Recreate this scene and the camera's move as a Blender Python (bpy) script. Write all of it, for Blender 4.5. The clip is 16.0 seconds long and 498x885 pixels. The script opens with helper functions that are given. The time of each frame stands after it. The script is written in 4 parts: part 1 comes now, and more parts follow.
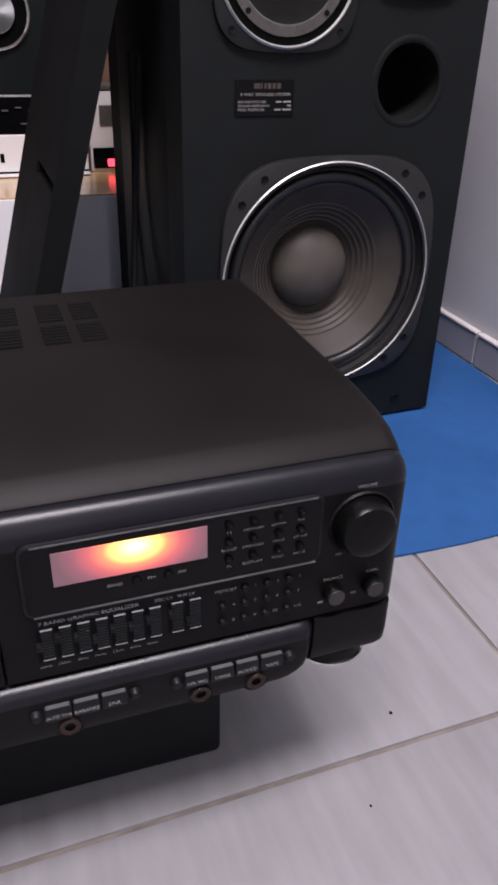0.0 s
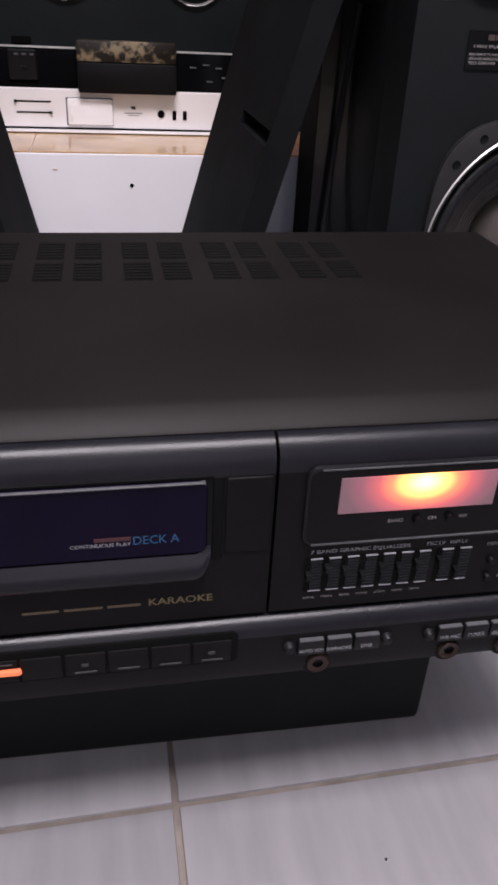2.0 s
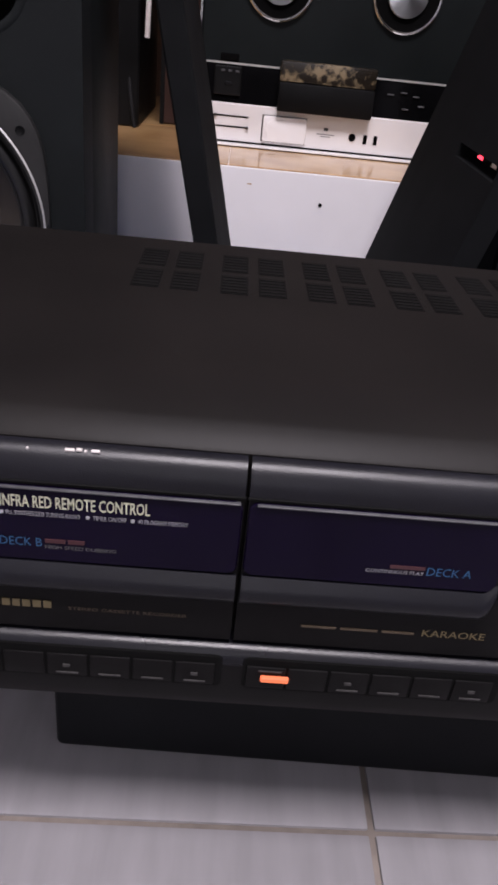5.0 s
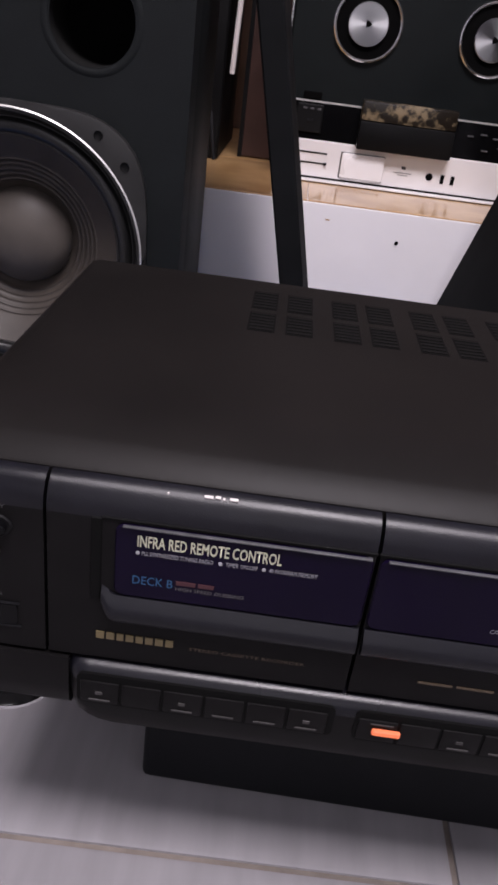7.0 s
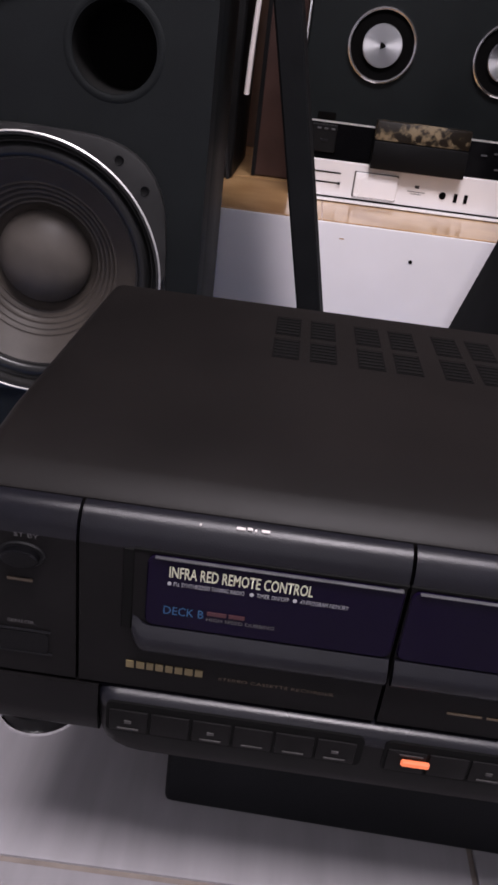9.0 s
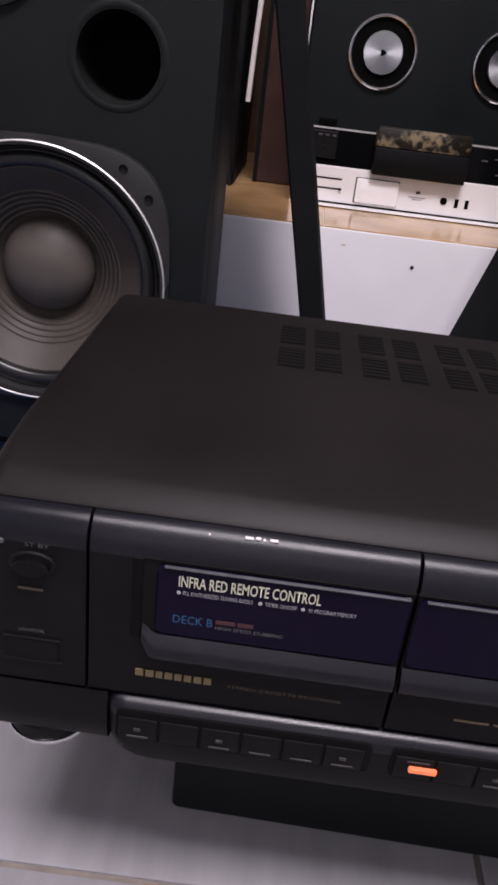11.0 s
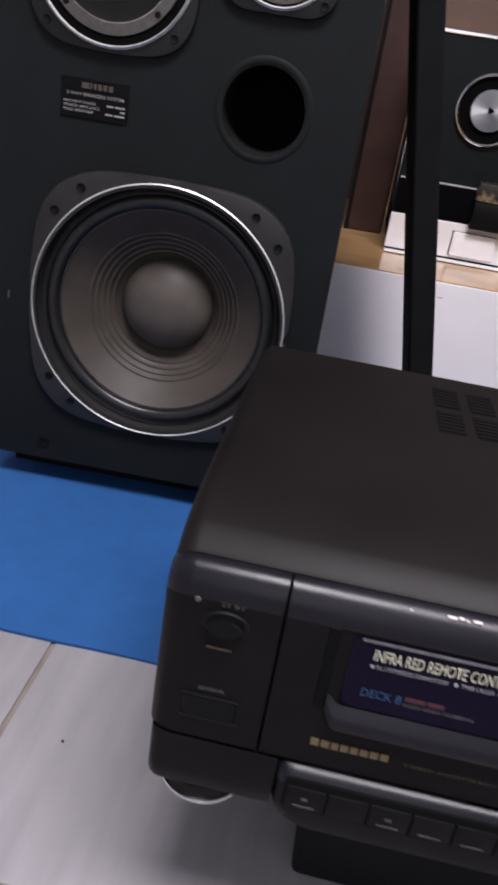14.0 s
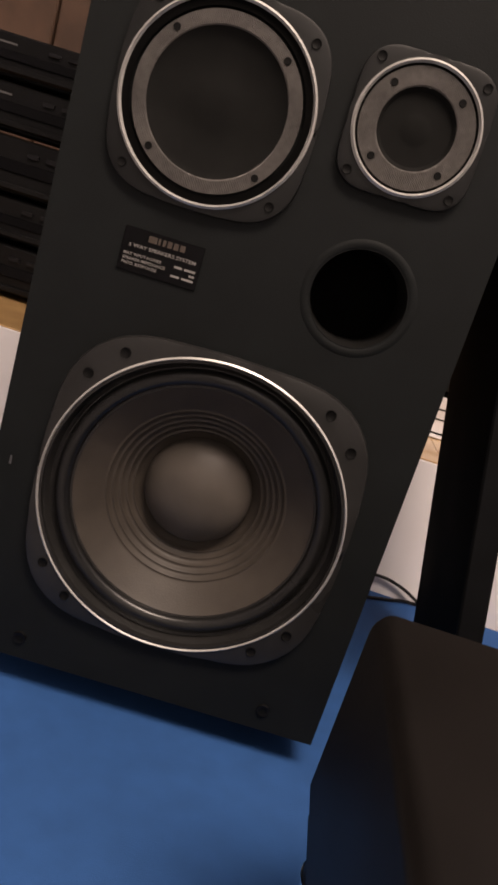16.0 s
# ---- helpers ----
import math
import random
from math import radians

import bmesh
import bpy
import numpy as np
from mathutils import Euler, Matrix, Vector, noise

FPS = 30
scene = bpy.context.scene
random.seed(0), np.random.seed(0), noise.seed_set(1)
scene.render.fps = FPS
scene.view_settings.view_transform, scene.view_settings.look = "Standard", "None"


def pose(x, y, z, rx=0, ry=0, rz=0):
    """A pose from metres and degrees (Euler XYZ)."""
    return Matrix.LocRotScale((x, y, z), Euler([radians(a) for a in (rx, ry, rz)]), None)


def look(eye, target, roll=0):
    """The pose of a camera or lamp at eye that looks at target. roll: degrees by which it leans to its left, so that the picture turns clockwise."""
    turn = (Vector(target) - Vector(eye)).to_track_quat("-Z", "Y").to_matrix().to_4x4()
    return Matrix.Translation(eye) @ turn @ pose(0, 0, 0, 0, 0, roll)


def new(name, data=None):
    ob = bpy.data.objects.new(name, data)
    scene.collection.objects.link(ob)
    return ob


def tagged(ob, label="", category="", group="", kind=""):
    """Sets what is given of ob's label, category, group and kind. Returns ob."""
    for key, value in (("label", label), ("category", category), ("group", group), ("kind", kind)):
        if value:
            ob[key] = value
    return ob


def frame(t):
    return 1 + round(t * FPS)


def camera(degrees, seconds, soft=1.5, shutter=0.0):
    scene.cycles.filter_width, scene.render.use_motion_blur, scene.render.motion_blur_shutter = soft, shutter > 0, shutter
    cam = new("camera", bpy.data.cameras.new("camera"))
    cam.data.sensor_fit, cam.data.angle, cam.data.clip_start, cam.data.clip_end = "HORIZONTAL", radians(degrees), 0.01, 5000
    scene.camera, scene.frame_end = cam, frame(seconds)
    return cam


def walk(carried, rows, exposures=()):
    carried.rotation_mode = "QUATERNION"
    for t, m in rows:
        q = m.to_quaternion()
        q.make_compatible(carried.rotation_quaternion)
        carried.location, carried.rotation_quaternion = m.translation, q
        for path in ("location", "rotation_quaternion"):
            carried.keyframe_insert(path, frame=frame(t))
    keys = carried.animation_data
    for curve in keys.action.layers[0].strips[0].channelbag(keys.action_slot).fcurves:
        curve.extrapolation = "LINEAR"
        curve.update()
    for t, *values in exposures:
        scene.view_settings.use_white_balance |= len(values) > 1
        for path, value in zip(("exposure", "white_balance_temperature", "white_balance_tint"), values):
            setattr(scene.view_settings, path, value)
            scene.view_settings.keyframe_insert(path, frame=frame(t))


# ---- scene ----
cam = camera(36.54, 16.0, soft=3.0, shutter=0.4)
PATH = [
    (0, (0.1514, -0.2710, 0.4356), (0.4330, 0.5028, -0.0280), 1.57),
    (0.5, (0.1357, -0.2696, 0.4311), (0.4001, 0.5176, -0.0198), 1.95),
    (1, (0.1035, -0.2593, 0.4151), (0.3215, 0.5310, -0.0548), 2.66),
    (1.5, (0.0829, -0.2538, 0.4067), (0.2667, 0.5409, -0.0704), 2.95),
    (2, (0.0717, -0.2487, 0.4033), (0.2338, 0.5477, -0.0789), 3.04),
    (2.5, (0.0622, -0.2516, 0.3996), (0.2052, 0.5456, -0.0872), 2.81),
    (3, (0.0439, -0.2424, 0.3970), (0.1599, 0.5583, -0.0912), 3.24),
    (3.5, (0.0218, -0.2468, 0.4008), (0.1111, 0.5630, -0.0780), 4.00),
    (4, (0.0077, -0.2415, 0.4010), (0.0793, 0.5709, -0.0765), 4.68),
    (4.5, (-0.0042, -0.2430, 0.4036), (0.0521, 0.5729, -0.0699), 5.36),
    (5, (-0.0145, -0.2438, 0.4048), (0.0291, 0.5724, -0.0693), 6.21),
    (7.5, (-0.0584, -0.2443, 0.4162), (-0.0717, 0.5858, -0.0352), 7.45),
    (8, (-0.0602, -0.2440, 0.4176), (-0.0747, 0.5869, -0.0322), 7.40),
    (8.5, (-0.0625, -0.2433, 0.4196), (-0.0811, 0.5903, -0.0251), 7.30),
    (11, (-0.0670, -0.2452, 0.4243), (-0.0890, 0.5917, -0.0141), 6.91),
    (11.5, (-0.0709, -0.2513, 0.4297), (-0.0999, 0.5889, -0.0018), 6.59),
    (12, (-0.0778, -0.2541, 0.4267), (-0.1052, 0.5835, -0.0099), 6.75),
    (12.5, (-0.0905, -0.2574, 0.4285), (-0.1257, 0.5827, -0.0029), 7.11),
    (13, (-0.1027, -0.2622, 0.4263), (-0.1486, 0.5787, -0.0023), 7.19),
    (13.5, (-0.1153, -0.2624, 0.4322), (-0.1748, 0.5839, 0.0159), 7.73),
    (14, (-0.1357, -0.2453, 0.4273), (-0.2080, 0.5634, 0.0392), 9.36),
    (14.5, (-0.1796, -0.2027, 0.4503), (-0.2748, 0.6100, 0.0757), 9.83),
    (15, (-0.2162, -0.1516, 0.4624), (-0.3132, 0.6767, 0.1238), 10.05),
    (15.5, (-0.2421, -0.1192, 0.4490), (-0.2982, 0.7334, 0.1663), 13.11),
    (16, (-0.2642, -0.1151, 0.4353), (-0.2824, 0.7503, 0.1888), 17.32),
]
EXPOSURES = [(0, 0.34, 6500, 12), (1.5, 0.28, 6500, 12), (3.5, 0.22, 6500, 12), (8, 0.18, 6500, 14), (11, 0.22, 6500, 14), (13.5, 0.30, 6400, 11), (14.5, 0.22, 6500, 9), (15.2, 0.06, 7300, 11), (16, 0.04, 8900, 14)]
walk(cam, [(t, look(eye, target, roll)) for t, eye, target, roll in PATH], EXPOSURES)

# ---- light ----
world = bpy.data.worlds.new("room_dark")
scene.world = world
world.use_nodes = True
world.node_tree.nodes["Background"].inputs["Color"].default_value = (0.55, 0.6, 0.7, 1)
world.node_tree.nodes["Background"].inputs["Strength"].default_value = 0.02


def area_lamp(name, eye, target, sx, sy, watts, colour):
    data = bpy.data.lights.new(name, "AREA")
    data.shape, data.size, data.size_y = "RECTANGLE", sx, sy
    data.energy, data.color = watts, colour
    ob = new(name, data)
    ob.matrix_world = look(eye, target)
    return ob


area_lamp("tube_light", (0.10, -0.66, 2.58), (0.10, -0.56, 0.0), 1.2, 0.70, 90.0, (1.0, 0.935, 0.99))
# Unseen fill from the front, added to brighten upright faces.
area_lamp("front_fill", (0.0, -2.38, 1.25), (0.1, 0.0, 0.6), 0.9, 1.9, 7.0, (0.98, 0.94, 1.0))


# ---- materials ----
def mat(name, colour, rough=0.5, metal=0.0, var=0.15, scale=30.0, bump=0.0, bump_scale=400.0, coat=0.0, rough_var=0.1, colour2=None, spec=0.5):
    m = bpy.data.materials.new(name)
    m.use_nodes = True
    nt = m.node_tree
    b = nt.nodes["Principled BSDF"]
    b.inputs["Roughness"].default_value = rough
    b.inputs["Metallic"].default_value = metal
    b.inputs["Coat Weight"].default_value = coat
    b.inputs["Coat Roughness"].default_value = 0.08
    b.inputs["Specular IOR Level"].default_value = spec
    tc = nt.nodes.new("ShaderNodeTexCoord")
    n1 = nt.nodes.new("ShaderNodeTexNoise")
    n1.inputs["Scale"].default_value, n1.inputs["Detail"].default_value = scale, 6
    n2 = nt.nodes.new("ShaderNodeTexNoise")
    n2.inputs["Scale"].default_value, n2.inputs["Detail"].default_value = scale * 0.17, 3
    add = nt.nodes.new("ShaderNodeMath")
    add.operation = "MULTIPLY_ADD"
    add.inputs[1].default_value = 0.5
    half = nt.nodes.new("ShaderNodeMath")
    half.operation = "MULTIPLY"
    half.inputs[1].default_value = 0.5
    nt.links.new(tc.outputs["Object"], n1.inputs["Vector"])
    nt.links.new(tc.outputs["Object"], n2.inputs["Vector"])
    nt.links.new(n2.outputs["Fac"], half.inputs[0])
    nt.links.new(n1.outputs["Fac"], add.inputs[0])
    nt.links.new(half.outputs[0], add.inputs[2])
    ramp = nt.nodes.new("ShaderNodeValToRGB")
    lo = [c * (1 - var) for c in colour]
    hi = list(colour2) if colour2 else [min(1, c * (1 + var)) for c in colour]
    ramp.color_ramp.elements[0].position, ramp.color_ramp.elements[0].color = 0.35, (*lo, 1)
    ramp.color_ramp.elements[1].position, ramp.color_ramp.elements[1].color = 0.65, (*hi, 1)
    nt.links.new(add.outputs[0], ramp.inputs["Fac"])
    nt.links.new(ramp.outputs["Color"], b.inputs["Base Color"])
    rr = nt.nodes.new("ShaderNodeMapRange")
    rr.inputs["From Min"].default_value, rr.inputs["From Max"].default_value = 0.3, 0.7
    rr.inputs["To Min"].default_value, rr.inputs["To Max"].default_value = max(0.02, rough - rough_var), min(1, rough + rough_var)
    nt.links.new(n2.outputs["Fac"], rr.inputs["Value"])
    nt.links.new(rr.outputs[0], b.inputs["Roughness"])
    if bump:
        n3 = nt.nodes.new("ShaderNodeTexNoise")
        n3.inputs["Scale"].default_value, n3.inputs["Detail"].default_value = bump_scale, 4
        bp = nt.nodes.new("ShaderNodeBump")
        bp.inputs["Strength"].default_value, bp.inputs["Distance"].default_value = bump, 0.001
        nt.links.new(tc.outputs["Object"], n3.inputs["Vector"])
        nt.links.new(n3.outputs["Fac"], bp.inputs["Height"])
        nt.links.new(bp.outputs["Normal"], b.inputs["Normal"])
    return m


def glow(name, colour, strength):
    m = bpy.data.materials.new(name)
    m.use_nodes = True
    b = m.node_tree.nodes["Principled BSDF"]
    b.inputs["Base Color"].default_value = (*[c * 0.3 for c in colour], 1)
    b.inputs["Emission Color"].default_value = (*colour, 1)
    b.inputs["Emission Strength"].default_value = strength
    return m


def display_glow():
    """Backlit display: one bulb behind a pink film, bright near its middle."""
    m = bpy.data.materials.new("display_film")
    m.use_nodes = True
    nt = m.node_tree
    b = nt.nodes["Principled BSDF"]
    b.inputs["Base Color"].default_value, b.inputs["Roughness"].default_value = (0.12, 0.08, 0.09, 1), 0.25
    tc = nt.nodes.new("ShaderNodeTexCoord")
    mp = nt.nodes.new("ShaderNodeMapping")
    mp.inputs["Location"].default_value = (-0.1962 * 29, 0, -0.2338 * 44)
    mp.inputs["Scale"].default_value = (29, 0, 44)
    gr = nt.nodes.new("ShaderNodeTexGradient")
    gr.gradient_type = "SPHERICAL"
    rp = nt.nodes.new("ShaderNodeValToRGB")
    e = rp.color_ramp.elements
    e[0].position, e[0].color = 0.0, (0.085, 0.036, 0.045, 1)
    e[1].position, e[1].color = 1.0, (3.0, 2.0, 0.9, 1)
    for at, c in ((0.20, (0.22, 0.05, 0.075, 1)), (0.42, (0.62, 0.09, 0.09, 1)), (0.58, (1.5, 0.30, 0.10, 1)), (0.76, (2.4, 1.2, 0.25, 1))):
        x = e.new(at)
        x.color = c
    nt.links.new(tc.outputs["Object"], mp.inputs["Vector"])
    nt.links.new(mp.outputs["Vector"], gr.inputs["Vector"])
    nt.links.new(gr.outputs["Fac"], rp.inputs["Fac"])
    nt.links.new(rp.outputs["Color"], b.inputs["Emission Color"])
    b.inputs["Emission Strength"].default_value = 1.0
    return m


def tile_mat():
    """Pale grey glazed tile with fine streaks across it and soft stains."""
    m = mat("floor_tile", (0.232, 0.224, 0.234), 0.50, var=0.10, scale=7, bump=0.05, bump_scale=60, spec=0.2)
    nt = m.node_tree
    b = nt.nodes["Principled BSDF"]
    tc = nt.nodes.new("ShaderNodeTexCoord")
    mp = nt.nodes.new("ShaderNodeMapping")
    mp.inputs["Rotation"].default_value = (0, 0, radians(24))
    mp.inputs["Scale"].default_value = (70, 9, 1)
    n = nt.nodes.new("ShaderNodeTexNoise")
    n.inputs["Scale"].default_value, n.inputs["Detail"].default_value = 1.0, 5
    info = nt.nodes.new("ShaderNodeObjectInfo")
    rnd = nt.nodes.new("ShaderNodeMapRange")
    rnd.inputs["To Min"].default_value, rnd.inputs["To Max"].default_value = 0.95, 1.05
    rng = nt.nodes.new("ShaderNodeMapRange")
    rng.inputs["From Min"].default_value, rng.inputs["From Max"].default_value = 0.3, 0.7
    rng.inputs["To Min"].default_value, rng.inputs["To Max"].default_value = 0.91, 1.07
    mul = nt.nodes.new("ShaderNodeMath")
    mul.operation = "MULTIPLY"
    mx = nt.nodes.new("ShaderNodeVectorMath")
    mx.operation = "SCALE"
    nt.links.new(tc.outputs["Object"], mp.inputs["Vector"])
    nt.links.new(mp.outputs["Vector"], n.inputs["Vector"])
    nt.links.new(n.outputs["Fac"], rng.inputs["Value"])
    nt.links.new(info.outputs["Random"], rnd.inputs["Value"])
    nt.links.new(rng.outputs[0], mul.inputs[0])
    nt.links.new(rnd.outputs[0], mul.inputs[1])
    src = b.inputs["Base Color"].links[0].from_socket
    nt.links.new(src, mx.inputs[0])
    nt.links.new(mul.outputs[0], mx.inputs["Scale"])
    nt.links.new(mx.outputs[0], b.inputs["Base Color"])
    return m


TILE = tile_mat()
GROUT = mat("grout", (0.165, 0.140, 0.122), 0.9, var=0.3, scale=60, bump=0.4, bump_scale=500)
WALL = mat("wall_paint", (0.48, 0.48, 0.515), 0.75, var=0.05, scale=9, bump=0.05, bump_scale=200)
CEIL = mat("ceiling_paint", (0.7, 0.7, 0.7), 0.8, var=0.04, scale=5)
SKIRT = mat("skirting_tile", (0.27, 0.26, 0.28), 0.35, var=0.12, scale=14)
PLINTH = mat("white_paint", (0.84, 0.81, 0.815), 0.6, var=0.03, scale=12, bump=0.08, bump_scale=120)
SHELF_TOP = mat("orange_tile", (0.50, 0.27, 0.10), 0.16, var=0.25, scale=18, colour2=(0.66, 0.42, 0.20), coat=0.8)
SHELF_TOP.node_tree.nodes["Principled BSDF"].inputs["Coat Roughness"].default_value = 0.30
WOOD_WALL = mat("brown_panel", (0.10, 0.055, 0.035), 0.5, var=0.35, scale=14)
MAT_BLUE = mat("blue_mat", (0.0150, 0.074, 0.222), 0.75, var=0.10, scale=40, bump=0.25, bump_scale=900, spec=0.25)
GREEN = mat("green_patch", (0.16, 0.36, 0.20), 0.8, var=0.2, scale=60)
PLASTIC = mat("black_plastic", (0.0040, 0.0040, 0.0064), 0.32, var=0.2, scale=50, bump=0.10, bump_scale=1500, rough_var=0.08, spec=0.32)
# Duller copy of the black plastic; the shade of upright faces is put in here.
FACE = mat("shaded_matt_plastic", (0.0052, 0.0048, 0.0050), 0.42, var=0.25, scale=35, bump=0.08, bump_scale=1500, spec=0.10)
PANEL = mat("panel_plastic", (0.0038, 0.0038, 0.0042), 0.48, var=0.2, scale=40, bump=0.06, bump_scale=1500, spec=0.18)
COVER = mat("painted_steel_cover", (0.0058, 0.0048, 0.0044), 0.48, var=0.28, scale=16, bump=0.12, bump_scale=2200, spec=0.15)
VENT = mat("vent_dark", (0.0025, 0.0025, 0.0025), 0.7, var=0.2, spec=0.1)
SLAT = mat("vent_slat", (0.0029, 0.0028, 0.0027), 0.6, var=0.2, spec=0.15)
WINDOW = mat("smoked_window", (0.004, 0.002, 0.011), 0.10, var=0.2, scale=20, coat=0.06, rough_var=0.04, spec=0.08)
KNOB = mat("knob_black", (0.0024, 0.0023, 0.0024), 0.30, var=0.2, scale=60, spec=0.16)
WORN = mat("worn_knob_tip", (0.019, 0.0175, 0.0165), 0.5, var=0.4, scale=220)
GLOSS = mat("gloss_black", (0.003, 0.003, 0.0035), 0.14, var=0.2, coat=0.06, rough_var=0.04, spec=0.12)
BUTTON = mat("button_plastic", (0.0065, 0.0065, 0.0076), 0.42, var=0.2, scale=90, spec=0.2)
# Shared by worn edges and the painted rim highlight.
EDGE = mat("worn_edge_and_glint", (0.06, 0.06, 0.064), 0.35, var=0.3, scale=140)
SLIDER = mat("slider_ribs", (0.024, 0.029, 0.033), 0.45, var=0.2, scale=300, spec=0.25)
WHITE_INK = mat("white_ink", (0.32, 0.32, 0.34), 0.6, var=0.06)
FAINT_INK = mat("worn_grey_ink", (0.080, 0.078, 0.078), 0.6, var=0.35, scale=300)
CREAM_INK = mat("cream_ink", (0.52, 0.52, 0.38), 0.6, var=0.05)
KEY_INK = mat("worn_key_ink", (0.034, 0.032, 0.031), 0.6, var=0.4, scale=300)
BLUE_INK = mat("blue_ink", (0.014, 0.075, 0.17), 0.6, var=0.1)
RED_INK = mat("red_ink", (0.045, 0.010, 0.014), 0.6, var=0.1)
LABEL_INK = mat("label_ink", (0.20, 0.19, 0.18), 0.6, var=0.15, scale=400)
MODEL_INK = mat("bronze_ink", (0.045, 0.032, 0.024), 0.5, var=0.2)
GOLD_INK = mat("gold_ink", (0.13, 0.10, 0.045), 0.45, var=0.15)
DULL_GOLD = mat("dull_gold_ink", (0.07, 0.05, 0.03), 0.5, var=0.2)
BRASS = mat("jack_ring", (0.040, 0.025, 0.020), 0.35, metal=0.7, var=0.25, scale=200)
CHROME = mat("bright_metal", (0.72, 0.72, 0.72), 0.16, metal=1.0, var=0.06)
RING = mat("brushed_ring", (0.52, 0.51, 0.49), 0.42, metal=0.55, var=0.12, scale=120)
VINYL = mat("speaker_vinyl", (0.0056, 0.0070, 0.0074), 0.62, var=0.2, scale=25, bump=0.15, bump_scale=900, spec=0.16)
RIM = mat("driver_frame", (0.016, 0.0157, 0.0155), 0.34, var=0.2, scale=60, bump=0.05, spec=0.35)
SURROUND = mat("rubber_surround", (0.007, 0.007, 0.007), 0.32, var=0.2, scale=60, spec=0.45)
CONE = mat("paper_cone", (0.042, 0.035, 0.029), 0.5, var=0.2, scale=45, bump=0.15, bump_scale=700, spec=0.3)
CAP = mat("dust_cap", (0.070, 0.061, 0.053), 0.55, var=0.2, scale=35, bump=0.1, bump_scale=900, spec=0.25)
MESH_GREY = mat("driver_mesh", (0.15, 0.14, 0.13), 0.40, metal=0.6, var=0.2, scale=200, rough_var=0.05)
nt = MESH_GREY.node_tree
wv = nt.nodes.new("ShaderNodeTexWave")
wv.inputs["Scale"].default_value, wv.inputs["Distortion"].default_value = 260, 0.3
tco = nt.nodes.new("ShaderNodeTexCoord")
bmp = nt.nodes.new("ShaderNodeBump")
bmp.inputs["Strength"].default_value, bmp.inputs["Distance"].default_value = 0.8, 0.001
nt.links.new(tco.outputs["Object"], wv.inputs["Vector"])
nt.links.new(wv.outputs["Fac"], bmp.inputs["Height"])
nt.links.new(bmp.outputs["Normal"], nt.nodes["Principled BSDF"].inputs["Normal"])
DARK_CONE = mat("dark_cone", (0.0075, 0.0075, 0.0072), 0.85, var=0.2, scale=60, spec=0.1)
SCREW = mat("recessed_screw", (0.003, 0.003, 0.003), 0.6, var=0.2, spec=0.12)
# Near-black for holes, specks and painted shade.
HOLE = mat("hole_and_shade_black", (0.002, 0.002, 0.002), 0.9, var=0.1, spec=0.05)
STAND = mat("stand_black", (0.0068, 0.0072, 0.0077), 0.8, var=0.2, scale=30, bump=0.08, bump_scale=600, spec=0.06)
SILVER = mat("silver_panel", (0.77, 0.745, 0.74), 0.42, metal=0.15, var=0.03, scale=30)
SILVER_BTN = mat("silver_button", (0.82, 0.80, 0.80), 0.35, metal=0.1, var=0.03)
DECK_FACE = mat("deck_face", (0.0055, 0.0072, 0.0075), 0.45, var=0.15, scale=30, spec=0.15)
MOTTLED = mat("mottled_gold", (0.02, 0.014, 0.008), 0.4, var=0.5, scale=110, colour2=(0.19, 0.145, 0.085))
ramp = next(n for n in MOTTLED.node_tree.nodes if n.type == "VALTORGB").color_ramp
ramp.elements[0].position, ramp.elements[1].position = 0.46, 0.56
BOX_BLACK = mat("box_black", (0.0105, 0.0112, 0.0125), 0.6, var=0.2, scale=20, bump=0.1, bump_scale=700, spec=0.10)
PLATE = mat("driver_plate", (0.0065, 0.0068, 0.007), 0.45, var=0.15, scale=50, spec=0.3)
BROWN = mat("brown_veneer", (0.040, 0.020, 0.016), 0.45, var=0.3, scale=25, spec=0.25)
COMPONENT = mat("component_black", (0.004, 0.004, 0.0043), 0.45, var=0.2, scale=40, spec=0.15)
CABLE = mat("cable_rubber", (0.010, 0.010, 0.011), 0.5, var=0.2, spec=0.2)
WHITE_PLASTIC = mat("white_plastic", (0.62, 0.58, 0.56), 0.45, var=0.06, scale=30)
LCD = display_glow()
LED_ORANGE = glow("orange_led", (1.0, 0.22, 0.09), 0.75)
LED_RED = glow("red_led", (1.0, 0.04, 0.07), 3.0)


# ---- builders ----
def mesh_from(bm, name, material, smooth=True):
    me = bpy.data.meshes.new(name)
    bmesh.ops.recalc_face_normals(bm, faces=bm.faces)
    bm.to_mesh(me)
    bm.free()
    me.materials.append(material)
    if smooth:
        me.polygons.foreach_set("use_smooth", [True] * len(me.polygons))
        me.set_sharp_from_angle(angle=radians(32))
    return me


def part(name, bm, material, parent=None, label=""):
    ob = new(name, mesh_from(bm, name, material))
    if parent:
        ob.parent = parent
    return tagged(ob, label)


def thing(name, label, category, group="", kind="", at=(0, 0, 0)):
    ob = new(name)
    ob.location = at
    return tagged(ob, label, category, group, kind)


def box(x0, x1, y0, y1, z0, z1, bevel=0.0, seg=2):
    bm = bmesh.new()
    bmesh.ops.create_cube(bm, size=1.0, matrix=Matrix.Translation(((x0 + x1) / 2, (y0 + y1) / 2, (z0 + z1) / 2)) @ Matrix.Diagonal((x1 - x0, y1 - y0, z1 - z0, 1)))
    if bevel:
        bmesh.ops.bevel(bm, geom=bm.edges[:], offset=bevel, segments=seg, profile=0.6, affect="EDGES")
    return bm


def join(*bms):
    out = bmesh.new()
    for b in bms:
        me = bpy.data.meshes.new("tmp")
        b.to_mesh(me)
        b.free()
        out.from_mesh(me)
        bpy.data.meshes.remove(me)
    return out


